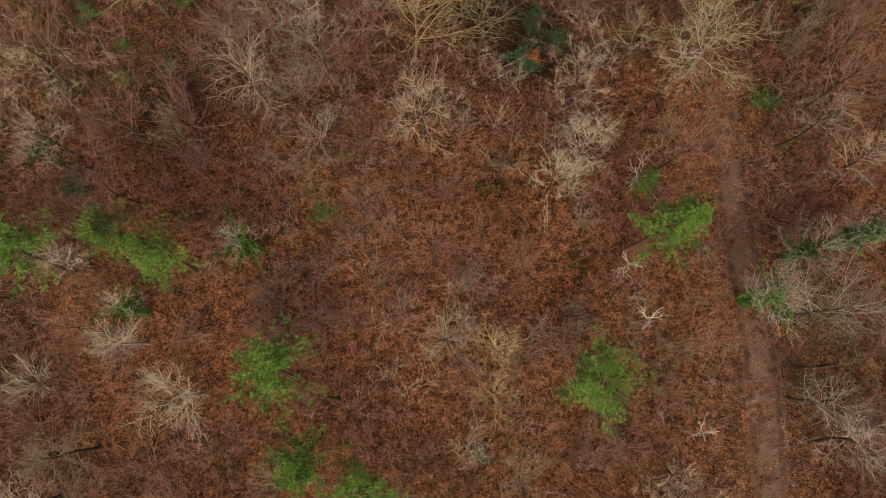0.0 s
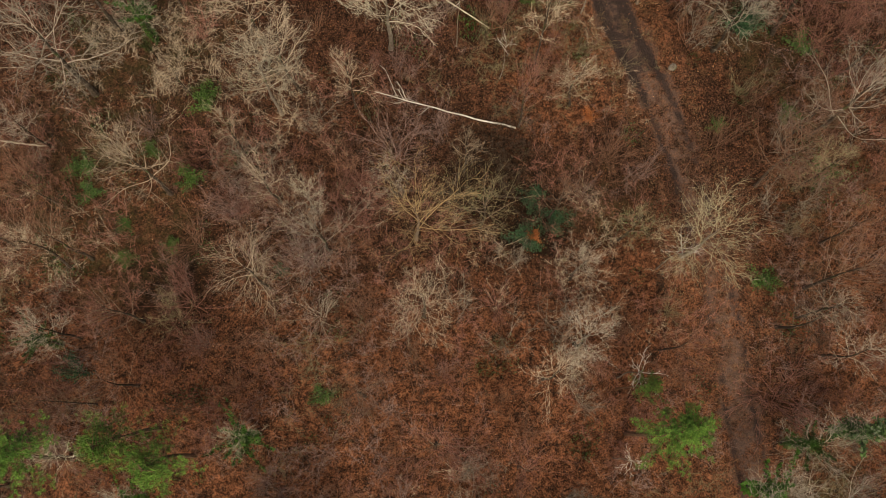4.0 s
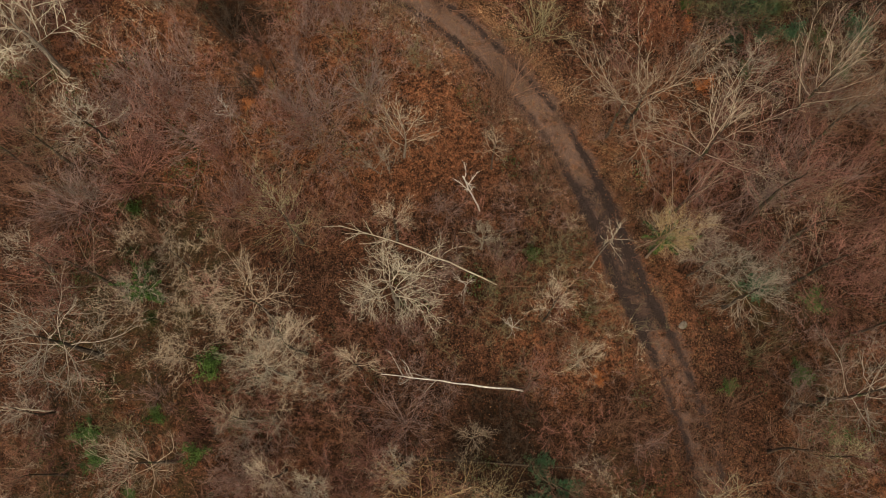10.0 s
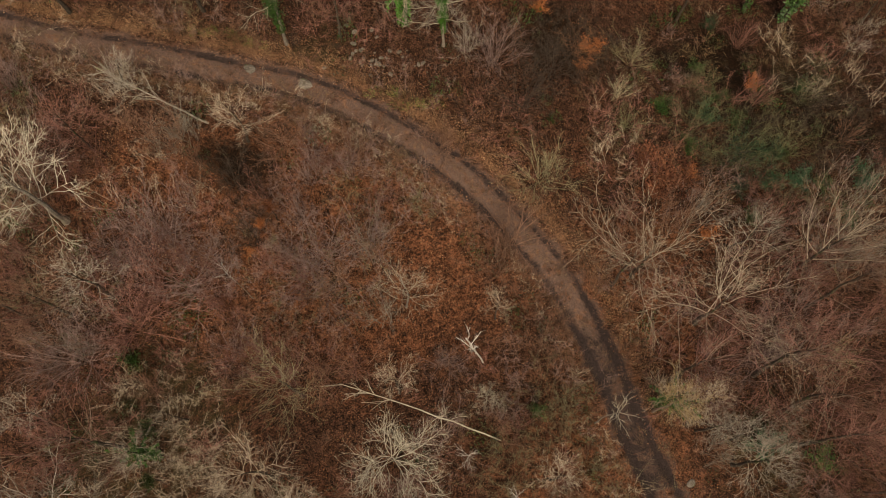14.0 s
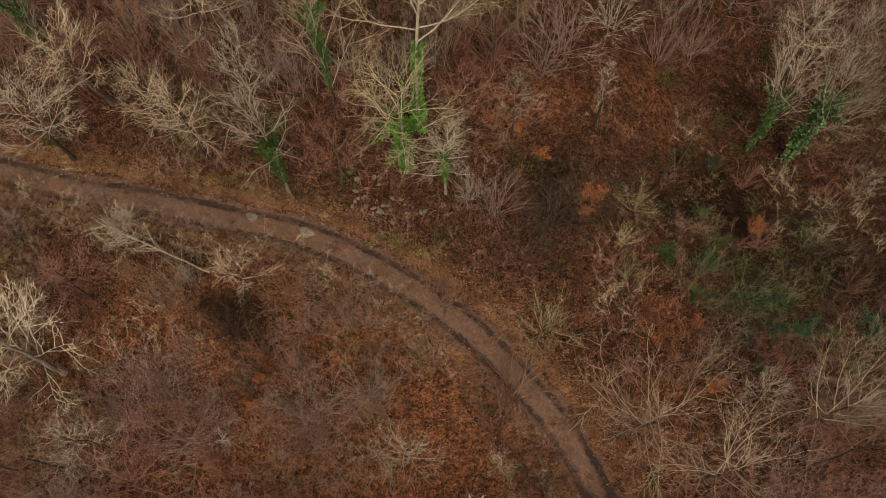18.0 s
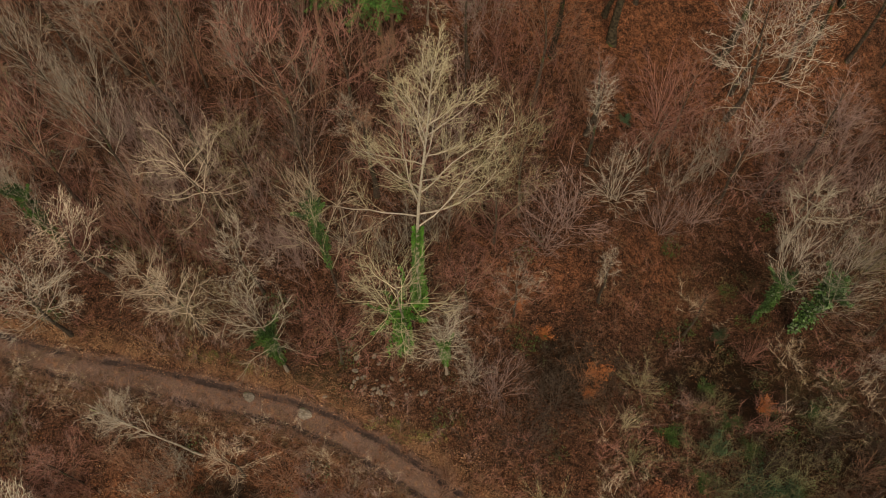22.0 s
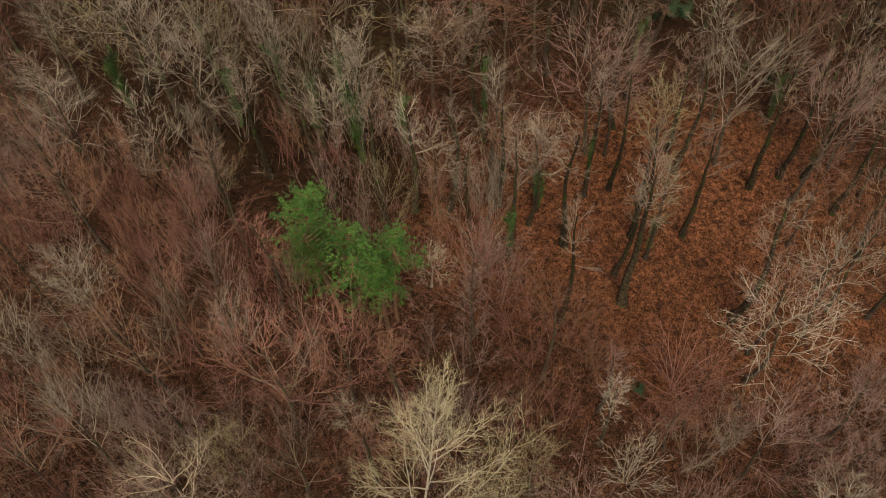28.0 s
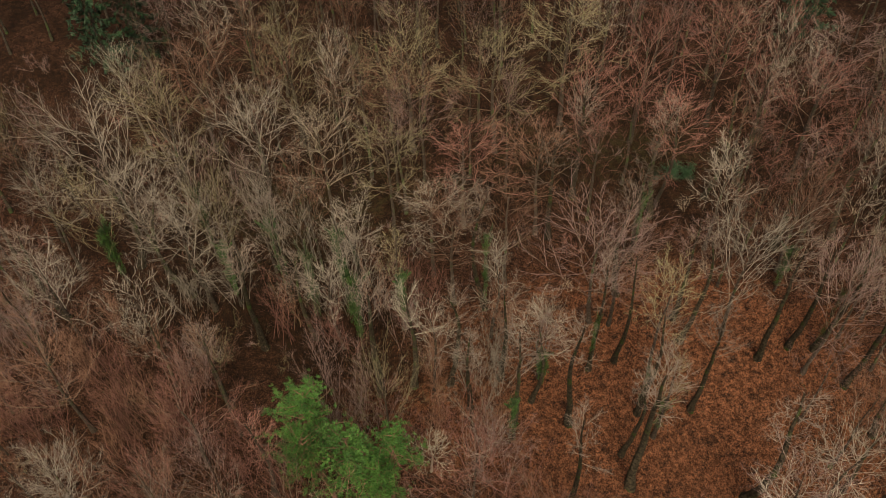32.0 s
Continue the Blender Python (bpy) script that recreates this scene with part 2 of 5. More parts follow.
HUMUS_SHADE = ((22, 77, 7, 6), (5.3, 25, 3, 4), (-19, 20, 6, 5), (20, 66, 5, 4), (-30, 115, 14, 10), (-16, 112, 12, 10), (18, 70, 3, 3), (1.8, 29.9, 3, 3.2), (1.1, 27.2, 2.5, 2), (-17.6, 57.9, 3, 2.6), (-16.3, 56.3, 2, 2), (6.5, 66.7, 3.2, 2.6), (4.9, 68.2, 2.2, 2.2), (14.3, 67.8, 2, 1.8), (26.7, 61.7, 6, 3), (11.7, 42.3, 2, 2.5), (4.2, 25.1, 1.8, 2))
# hollows under dense thicket, their shade painted as near-black floor
SHADE_PITS = ((1.8, 29.9, 3, 3.2), (1.1, 27.2, 2.5, 2), (-17.6, 57.9, 3, 2.6), (-16.3, 56.3, 2, 2), (6.5, 66.7, 3.2, 2.6), (4.9, 68.2, 2.2, 2.2), (14.3, 67.8, 2, 1.8), (26.7, 61.7, 6, 3), (11.7, 42.3, 2, 2.5), (4.2, 25.1, 1.8, 2))
MOSSY = ((-24, 30, 7, 10), (-20, 40, 6, 6), (19, 39, 4, 5), (24, 30, 4, 9), (20, 59, 6, 4), (26, 68, 6, 5), (-22, 24, 6, 5), (24, 8, 4, 8), (10, 26, 3, 3), (-12, 66, 4, 3), (-20, 125, 16, 10), (10, 135, 16, 8))


def spell(rows, x, y):
    return sum(math.exp(-(((x - a) / c) ** 2 + ((y - b2) / d) ** 2)) for a, b2, c, d in rows)


def tone_at(x, y):
    n = 0.5 + 0.5 * noise.noise((x * 0.12, y * 0.12, 60.0))
    m = 0.5 + 0.5 * noise.noise((x * 0.17, y * 0.17, 75.0))
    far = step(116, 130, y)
    # second tone: soil darkened in place of shade, in pits and far off
    return (min(1.0, 0.36 * spell(FRESH, x, y) + 0.30 * n + 0.12 * (1 - step(60, 70, y))) * (1 - far), min(1.0, 0.36 * min(1.7, spell(HUMUS_SHADE, x, y)) + 0.30 * m + 0.35 * far), min(1.0, 0.30 * min(1.0, spell(MOSSY, x, y)) + 0.18 * (1 - n)) * (1 - 0.9 * min(1.0, spell(SHADE_PITS, x, y))), 1.0)


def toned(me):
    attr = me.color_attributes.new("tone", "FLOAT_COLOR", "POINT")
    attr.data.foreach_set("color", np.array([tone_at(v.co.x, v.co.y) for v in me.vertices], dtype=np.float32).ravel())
    return me


def ground_sheet():
    def line(lo, hi, pace, far):
        inner = list(np.arange(lo, hi + 0.01, pace))
        return [lo - d for d in far[::-1]] + inner + [hi + d for d in far]

    far = (4, 12, 30, 80, 250, 900, 2600)
    xs, ys = line(-60, 60, 0.8, far), line(-30, 165, 0.8, far)
    verts = []
    for y in ys:
        for x in xs:
            d = off_track(x, y) if -40 < y < 90 else 99.0
            z = land(x, y) + bumps(x, y) * step(2.0, 4.0, d) - 0.22 * (1 - step(2.6, 3.8, d))
            verts.append((x, y, z))
    n = len(xs)
    faces = [(j * n + i, j * n + i + 1, (j + 1) * n + i + 1, (j + 1) * n + i) for j in range(len(ys) - 1) for i in range(n - 1)]
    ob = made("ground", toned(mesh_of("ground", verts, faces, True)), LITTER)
    tagged(ob, "forest floor covered with reddish-brown fallen leaves and moss", "forest floor", kind="structure")


ground_sheet()


def track_strip():
    """The forest track: two ruts, a grassy crown between, leaf-strewn verges. wear: earth, mud, verge leaves."""
    offs = np.linspace(-3.6, 3.6, 31)
    verts, faces, wear = [], [], []
    for k, p in enumerate(WAY):
        d = (WAY[min(k + 1, len(WAY) - 1)] - WAY[max(k - 1, 0)]).normalized()
        n = Vector((-d.y, d.x))
        lie = noise.noise((k * 0.05, 1.0, 5.0))
        for o in offs:
            q = p + n * o
            in_rut = math.exp(-((abs(o + 0.12 * lie) - 0.85) / 0.27) ** 2)
            z = land(q.x, q.y) + 0.03 - 0.13 * in_rut + 0.05 * noise.noise((q.x * 1.4, q.y * 1.4, 2.0)) - 0.12 * step(2.9, 3.6, abs(o))
            damp = 0.5 + 0.5 * noise.noise((q.x * 0.12, q.y * 0.12, 8.0))
            wet = step(33, 37, p.y) * (1 - step(44, 50, p.y))
            verts.append((q.x, q.y, z))
            bare = 0.38 + 0.24 * step(31, 38, p.y) + 0.10 * (1 - step(14, 22, p.y))
            wear.append((bare * (1.0 - step(0.6, 2.2, abs(o))), in_rut * (0.26 + 0.34 * damp + 0.22 * step(32, 38, p.y)) + 0.50 * wet * (1 - step(0.2, 2.3, abs(o + 0.5 * lie))),
                         step(1.1, 1.7, abs(o)) * (1 - step(1.9, 3.0, abs(o))) * (0.20 + (0.24 * step(44, 54, p.y) if o < 0 else 0.08 + 0.12 * step(50, 58, p.y)) + 0.25 * noise.noise((q.x * 0.5, q.y * 0.5, 31.0))), 1.0))
    m = len(offs)
    faces = [(j * m + i, j * m + i + 1, (j + 1) * m + i + 1, (j + 1) * m + i) for j in range(len(WAY) - 1) for i in range(m - 1)]
    me = toned(mesh_of("forest_track", verts, faces, True))
    attr = me.color_attributes.new("wear", "FLOAT_COLOR", "POINT")
    attr.data.foreach_set("color", np.array(wear, dtype=np.float32).ravel())
    tagged(made("road", me, TRACKMAT), "unpaved forest track with two dark muddy ruts and leafy verges", "forest track", kind="structure")


track_strip()

# -- growing things --------------------------------------------------------


class Wood:
    """Collects tapering limbs (tubes) and twigs (three-sided spikes) of one mesh."""

    def __init__(self):
        self.v, self.f = [], []

    def limb(self, pts, radii, sides=5):
        base = len(self.v)
        for k, p in enumerate(pts):
            d = (pts[min(k + 1, len(pts) - 1)] - pts[max(k - 1, 0)]).normalized()
            a = d.orthogonal().normalized()
            b2 = d.cross(a)
            for s in range(sides):
                w = 2 * math.pi * s / sides
                self.v.append(p + (a * math.cos(w) + b2 * math.sin(w)) * radii[k])
        for k in range(len(pts) - 1):
            for s in range(sides):
                i, j = base + k * sides + s, base + k * sides + (s + 1) % sides
                self.f.append((i, j, j + sides, i + sides))
        self.f.append(tuple(base + (len(pts) - 1) * sides + s for s in range(sides)))

    def twig(self, p, q, r):
        d = (q - p).normalized()
        a = d.orthogonal().normalized() * r
        b2 = d.cross(a)
        i = len(self.v)
        self.v += [p + a, p - 0.5 * a + 0.87 * b2, p - 0.5 * a - 0.87 * b2, q]
        self.f += [(i, i + 1, i + 3), (i + 1, i + 2, i + 3), (i + 2, i, i + 3)]

    def whip(self, p, q, r):
        """A thin shoot, folded along its length."""
        a = (q - p).orthogonal().normalized() * r
        i = len(self.v)
        self.v += [p + a, p + Vector((0, 0, r)), p - a, q]
        self.f += [(i, i + 1, i + 3), (i + 1, i + 2, i + 3)]

    def shoot(self, p, m, q, r):
        """A bent shoot: two lengths, folded along its middle."""
        a = (q - p).orthogonal().normalized() * r
        up = Vector((0, 0, r))
        i = len(self.v)
        self.v += [p + a, p + up, p - a, m + a * 0.75, m + up * 0.75, m - a * 0.75, q]
        self.f += [(i, i + 1, i + 4, i + 3), (i + 1, i + 2, i + 5, i + 4), (i + 3, i + 4, i + 6), (i + 4, i + 5, i + 6)]

    def leaf(self, p, d, size, width=0.6):
        """A folded leaf along d."""
        a = d.orthogonal().normalized()
        i = len(self.v)
        self.v += [p, p + d * size * 0.5 + a * size * width * 0.5, p + d * size, p + d * size * 0.5 - a * size * width * 0.5]
        self.f += [(i, i + 1, i + 2), (i, i + 2, i + 3)]

    def mesh(self, name):
        return mesh_of(name, [tuple(p) for p in self.v], self.f)


def any_way(rng):
    while True:
        v = Vector((rng.uniform(-1, 1), rng.uniform(-1, 1), rng.uniform(-1, 1)))
        if 0.05 < v.length < 1:
            return v.normalized()


def grow(rng, p, d, length, r0, r1, n, wobble, lift):
    """A wavering line of n + 1 points that turns up (lift > 0) or droops."""
    pts, d = [p.copy()], d.normalized()
    for _ in range(n):
        d = (d + any_way(rng) * wobble + Vector((0, 0, lift))).normalized()
        pts.append(pts[-1] + d * (length / n))
    return pts, [r0 + (r1 - r0) * k / n for k in range(n + 1)]


def along(pts, u):
    k = min(int(u * (len(pts) - 1)), len(pts) - 2)
    f = u * (len(pts) - 1) - k
    return pts[k].lerp(pts[k + 1], f), (pts[k + 1] - pts[k]).normalized()


def side_way(rng, d, spread):
    """A way that leaves d by about spread radians."""
    a = d.orthogonal().normalized()
    a.rotate(Matrix.Rotation(rng.uniform(0, 2 * math.pi), 3, d))
    w = spread * rng.uniform(0.75, 1.25)
    return (d * math.cos(w) + a * math.sin(w)).normalized()


def ramify(rng, w, p, d, length, r, kids, spread, lift, wobble):
    """A branch and all that it forks into: side branches turn off to alternate sides, longest near its foot, and a fork ends it."""
    d = d.normalized()
    if not kids:
        w.whip(p, p + (d + any_way(rng) * 0.25).normalized() * length, r)
        return
    if len(kids) == 1:
        bend = (d + any_way(rng) * wobble * 1.6 + Vector((0, 0, lift))).normalized()
        pts = [p, p + d * length * 0.5, p + d * length * 0.5 + bend * length * 0.5]
        w.shoot(*pts, r)
    else:
        pts, rad = grow(rng, p, d, length, r, max(0.006, r * 0.45), 3, wobble, lift)
        w.limb(pts, rad, 3)
    across = d.cross(Vector((0, 0, 1)))
    across = across.normalized() if across.length > 0.2 else d.orthogonal().normalized()
    n, side = kids[0], rng.choice((-1, 1))
    for k in range(n):
        v = 0.22 + 0.78 * (k + rng.uniform(0.2, 0.8)) / n if k < n - 1 else 1.0
        q, e = along(pts, min(v, 0.999))
        side = -side
        a = across.copy()
        a.rotate(Matrix.Rotation(rng.uniform(-0.95, 0.95), 3, d))
        turn = spread * rng.uniform(0.7, 1.25) * (0.45 if k == n - 1 else 1.0)
        way = e * math.cos(turn) + a * side * math.sin(turn)
        ramify(rng, w, q, way, length * rng.uniform(0.38, 0.74) * (1.2 - 0.55 * v), max(0.0062, r * 0.64), kids[1:], spread, lift, wobble)


# height, crown radius, clear bole, limbs, limb angle from upright, limb lift, trunk radius
KINDS = {
    "spread": (12.0, 3.2, 0.42, 13, 1.05, 0.05, 0.15),
    "vase": (14.0, 3.0, 0.30, 13, 0.55, 0.05, 0.16),
    "tall": (15.0, 2.4, 0.48, 12, 0.70, 0.06, 0.22),
    "wide": (12.0, 4.6, 0.46, 13, 1.15, 0.045, 0.19),
    "dome": (16.0, 4.0, 0.40, 15, 0.80, 0.03, 0.20),
    "bole": (16.0, 2.4, 0.60, 10, 0.75, 0.05, 0.27),
    "birch": (10.0, 1.5, 0.78, 7, 1.05, 0.02, 0.06),
}


def tree_meshes(kind, seed, rich, as_wood=False):
    """Trunk and crown: limbs, forks, side shoots and twigs, each finer than the last; the far trees have fewer shoots."""
    rng = random.Random(seed)
    H, R, bole, limbs, lean, lift, tr = KINDS[kind]
    trunk, boughs, crown = Wood(), Wood(), Wood()
    top = 0.93 if kind == "vase" else 0.84
    pts, rad = grow(rng, Vector((0, 0, -0.4)), Vector((0, 0, 1)), H * top, tr, tr * 0.16, 9, 0.09 if kind not in ("spread", "bole") else 0.13, 0.05)
    rad[0] *= 1.5
    trunk.limb(pts, rad, 7)
    kids = (5, 4, 3) if as_wood else (8, 5, 3) if kind == "wide" and rich else (7, 5, 3) if kind == "dome" else (6, 5, 3) if rich else (6, 4, 3)
    if kind == "birch":
        kids = (4, 3)
    spread = {"vase": 0.62, "birch": 0.75, "wide": 0.85, "dome": 0.72}.get(kind, 0.78)
    for k in range(limbs):
        u = bole + (1 - bole) * (k + rng.random()) / limbs
        p, d = along(pts, min(u, 0.985))
        turn = k * 2.4 + rng.uniform(-0.5, 0.5)
        tilt = lean * rng.uniform(0.75, 1.25) * (1.05 - 0.45 * (u - bole) / (1 - bole))
        way = Vector((math.cos(turn) * math.sin(tilt), math.sin(turn) * math.sin(tilt), math.cos(tilt)))
        if kind == "vase":
            reach = min((H - p.z) * rng.uniform(0.7, 0.95) + 0.8, R * 2.6)
        elif kind == "dome":
            # out to a rounded crown
            size = Vector((1 / R, 1 / R, 1 / (0.36 * H)))
            o, e = (p - Vector((0, 0, 0.63 * H))) * size, way * size
            od, ee = o.dot(e), e.dot(e)
            reach = max(1.2, (-od + math.sqrt(max(0.02, od * od - ee * (o.dot(o) - 1)))) / ee) * rng.uniform(0.85, 1.1)
        else:
            reach = R * rng.uniform(0.75, 1.1) * (1.0 - 0.35 * ((u - bole) / (1 - bole)) ** 2)
        rr = max(0.026, tr * (0.30 if kind == "wide" else 0.27) * (1.1 - u)) if kind != "birch" else 0.024
        waver = {"spread": 0.24, "wide": 0.27, "dome": 0.18}.get(kind, 0.13)
        lp, lr = grow(rng, p, way, reach, rr if rich else rr * 0.62, 0.009, 6 if rich else 5, waver, lift)
        boughs.limb(lp, lr, 4)
        across = way.cross(Vector((0, 0, 1)))
        across = across.normalized() if across.length > 0.2 else way.orthogonal().normalized()
        side = 1
        for j in range(kids[0]):
            v = 0.16 + 0.84 * (j + rng.uniform(0.2, 0.8)) / kids[0] if j < kids[0] - 1 else 1.0
            q, e = along(lp, min(v, 0.999))
            side = -side
            a = across.copy()
            a.rotate(Matrix.Rotation(rng.uniform(-1.0, 1.0), 3, way))
            turn2 = spread * rng.uniform(0.7, 1.2) * (0.5 if v == 1.0 else 1.0)
            fl = reach * rng.uniform(0.30, 0.66) * (1.15 - 0.62 * v) * (0.8 if kind == "dome" else 1.0)
            ramify(rng, crown, q, e * math.cos(turn2) + a * side * math.sin(turn2), fl, 0.021 if kind == "wide" else 0.0175, kids[1:], spread * 0.85, 0.07, 0.22)
    # stand it upright: the top over the foot
    off = pts[-1] / pts[-1].z
    for w in (trunk, boughs, crown):
        w.v = [Vector((v.x - off.x * v.z, v.y - off.y * v.z, v.z)) for v in w.v]
    if as_wood:
        trunk.v, trunk.f = trunk.v + boughs.v, trunk.f + [tuple(i + len(trunk.v) for i in q) for q in boughs.f]
        return trunk, crown
    return trunk.mesh(kind + "_trunk"), boughs.mesh(kind + "_limbs"), crown.mesh(kind + "_crown")


def bush_meshes(seed):
    """A many-stemmed shrub 4 m high and 2 m in radius: straight rods that fan out from one stool, fine shoots along them."""
    rng = random.Random(seed)
    stems, crown = Wood(), Wood()
    for k in range(22):
        turn, tilt = k * 2.4 + rng.uniform(-0.4, 0.4), 0.06 + 0.85 * ((k + rng.random()) / 22) ** 1.2
        way = Vector((math.cos(turn) * math.sin(tilt), math.sin(turn) * math.sin(tilt), math.cos(tilt)))
        start = Vector((rng.uniform(-0.25, 0.25), rng.uniform(-0.25, 0.25), -0.15))
        length = rng.uniform(2.5, 4.0) * (1.0 - 0.30 * tilt)
        pts, rad = grow(rng, start, way, length, 0.014, 0.006, 4, 0.12, 0.03)
        stems.limb(pts, rad, 3)
        for j in range(6):
            q, e = along(pts, min(0.999, 0.25 + 0.75 * (j + rng.random()) / 6))
            ramify(rng, crown, q, side_way(rng, e, 0.5), rng.uniform(0.45, 1.0), 0.009, (5,), 0.55, 0.06, 0.15)
    return stems.mesh("bush_stems"), crown.mesh("bush_crown")


SHAPES = {k: [tree_meshes(k, 10 * i + 3, True) for i in range(n)] for k, n in (("spread", 8), ("wide", 4), ("vase", 7), ("tall", 4), ("birch", 3))}
FAR_SHAPES = {k: [tree_meshes(k, 10 * i + 4, False) for i in range(n)] for k, n in (("spread", 5), ("wide", 2), ("vase", 7), ("tall", 5), ("bole", 4), ("dome", 6), ("birch", 1))}
BUSHES = [bush_meshes(70 + i) for i in range(6)]
WORDS = {
    "pale": "pale lichen-grey", "tan": "tan", "ochre": "ochre-yellow", "brown": "dull brown", "red": "reddish-brown", "grey": "grey", "olive": "olive-grey",
    "purple": "purplish-brown", "dark": "dark brown", "bright": "bright pale", "white": "white-barked", "green": "mossy green", "orange": "coppery",
}
SHAPE_WORDS = {"spread": "bare broad-crowned tree with twisting {} limbs and twigs", "vase": "bare tree with steeply rising {} branches and fine twigs",
               "wide": "big bare tree with long crooked {} limbs spreading wide",
               "tall": "bare tree on a long dark trunk with {} upper branches",
               "dome": "bare tree with a rounded crown of crooked {} branches",
               "bole": "tall bare tree with a mossy bole and {} top branches",
               "birch": "slender bare birch, {}, with a thin crown"}
TRUNK_OF = {"white": "grey", "pale": "grey", "bright": "grey", "ochre": "limb"}
PLANTED = []
pick = random.Random(5)


def plant(kind, colour, x, y, height, radius, lean=(0.0, 0.0), light=False):
    """One bare tree or shrub, as high and as wide as told."""
    z = floor_at(x, y)
    root = new("shrub" if kind == "bush" else "birch_tree" if kind == "birch" else "bare_tree")
    turn = Euler((lean[0], lean[1], pick.uniform(0, 6.28)))
    if kind == "bush":
        stems, crown = pick.choice(BUSHES)
        size = (radius / 1.75, radius / 1.75, height / 3.9)
        made("stem", stems, TWIG[colour], root)
        made("crown", crown, TWIG[colour], root)
        tagged(root, f"leafless {WORDS[colour]} shrub with many thin stems on leaf litter", "shrub", "forest shrubs")
    else:
        trunk, boughs, crown = pick.choice((FAR_SHAPES if light or y > 86 or kind == "dome" else SHAPES)[kind])
        H, R = KINDS[kind][:2]
        tone = "drab" if kind == "bole" and colour in ("grey", "olive") else colour
        wide = radius / (R * (1.12 if kind != "vase" else 1.3))
        size = (wide, wide, height / H)
        made("trunk", trunk, TRUNK["mossy" if kind == "bole" else TRUNK_OF.get(colour, "dark")], root)
        made("branchwork", boughs, TWIG[tone] if tone in ("pale", "bright", "ochre", "tan", "white", "grey") else TRUNK["limb"], root)
        made("crown", crown, TWIG[tone], root)
        tagged(root, SHAPE_WORDS[kind].format(WORDS[colour]), "tree", "forest trees")
    root.matrix_basis = Matrix.LocRotScale((x, y, z), turn, size)
    PLANTED.append((x, y, 0.55 * radius if kind == "bush" else radius))
    return root


def the_trees():
    plant("wide", "pale", -15.0, 2.0, 10.0, 3.1)
    plant("wide", "tan", -12.1, 20.3, 11.0, 3.3)
    plant("wide", "tan", -2.0, 18.8, 11.0, 3.5)
    plant("spread", "brown", -5.6, 13.6, 9.0, 2.7)
    plant("spread", "ochre", 2.8, 5.1, 9.0, 2.4)
    plant("spread", "ochre", 2.8, 2.7, 8.0, 2.3)
    plant("birch", "white", 10.2, 10.3, 8.0, 1.3)
    plant("birch", "white", 11.4, 7.2, 8.0, 1.3)
    plant("birch", "white", 14.8, 0.8, 6.0, 1.2)
    plant("birch", "white", 13.1, 22.5, 9.0, 1.6)
    plant("wide", "bright", 14.7, 23.4, 10.5, 4.2)
    plant("spread", "grey", 7.4, 21.6, 10.0, 2.1)
    plant("spread", "grey", 7.7, 17.4, 8.0, 3.0)
    plant("spread", "pale", -22.5, 9.5, 9.0, 1.7)
    plant("spread", "pale", -18.7, 5.0, 9.0, 2.1)
    plant("bush", "brown", 4.5, 11.8, 4.0, 1.8)
    plant("birch", "white", 10.5, 15.3, 9.0, 1.8)
    plant("spread", "dark", 20.8, 18.9, 10.0, 2.7)
    plant("bush", "grey", 8.3, 13.5, 4.0, 1.4)
    plant("bush", "brown", 8.2, -0.7, 4.0, 2.0)
    plant("spread", "olive", 4.2, -2.0, 8.0, 2.1)
    plant("bush", "olive", -17.7, 18.2, 4.0, 1.9)
    plant("vase", "grey", -8.2, 22.8, 10.0, 2.5)
    plant("spread", "olive", -21.3, -1.4, 11.0, 3.0)
    plant("wide", "grey", 21.1, 7.9, 13.0, 3.7)
    plant("spread", "grey", 21.3, 2.9, 10.0, 2.4)
    plant("spread", "grey", 23.7, 17.2, 10.0, 2.1)
    plant("spread", "grey", 22.7, 0.2, 11.0, 3.0)
    plant("bush", "grey", -8.6, 18.5, 4.0, 1.9)
    plant("vase", "brown", -20.0, 17.9, 9.0, 2.5)
    plant("bush", "pale", -25.2, 2.3, 5.0, 1.8)
    plant("bush", "brown", -17.8, -2.4, 5.0, 2.9)
    plant("bush", "grey", -10.1, -3.1, 5.0, 1.8)
    plant("bush", "dark", -1.6, -2.0, 4.0, 2.2)
    plant("bush", "brown", 10.4, 18.0, 4.0, 1.7)
    plant("bush", "red", 20.2, 14.4, 4.0, 3.5)
    plant("vase", "brown", 22.7, 21.5, 10.0, 2.8)
    plant("vase", "brown", -24.9, 21.2, 10.0, 2.8)
    plant("wide", "grey", -24.6, 33.1, 14.0, 5.9)
    plant("wide", "tan", -19.0, 26.4, 12.0, 3.7)
    plant("wide", "pale", -12.0, 32.1, 13.0, 3.4)
    plant("wide", "tan", -13.1, 35.8, 13.0, 3.6)
    plant("spread", "tan", -10.8, 33.7, 13.0, 2.9)
    plant("wide", "pale", -4.9, 37.1, 12.0, 4.6)
    plant("vase", "olive", -11.6, 41.2, 11.0, 2.8)
    plant("spread", "tan", -11.7, 26.1, 11.0, 2.2)
    plant("spread", "pale", -9.2, 25.4, 9.0, 1.6)
    plant("spread", "tan", -14.2, 29.3, 10.0, 1.6)
    plant("vase", "ochre", -2.7, 23.9, 11.0, 3.2)
    plant("vase", "olive", 1.4, 24.8, 9.0, 2.9)
    plant("spread", "tan", 4.9, 36.4, 13.0, 2.2)
    plant("spread", "tan", 7.3, 33.5, 8.0, 2.2)
    plant("birch", "white", 2.5, 35.2, 8.0, 1.1)
    plant("birch", "white", -0.5, 37.4, 11.0, 1.2)
    plant("spread", "pale", 0.6, 41.2, 7.5, 1.7)
    plant("bush", "purple", -4.1, 29.5, 5.0, 3.0)
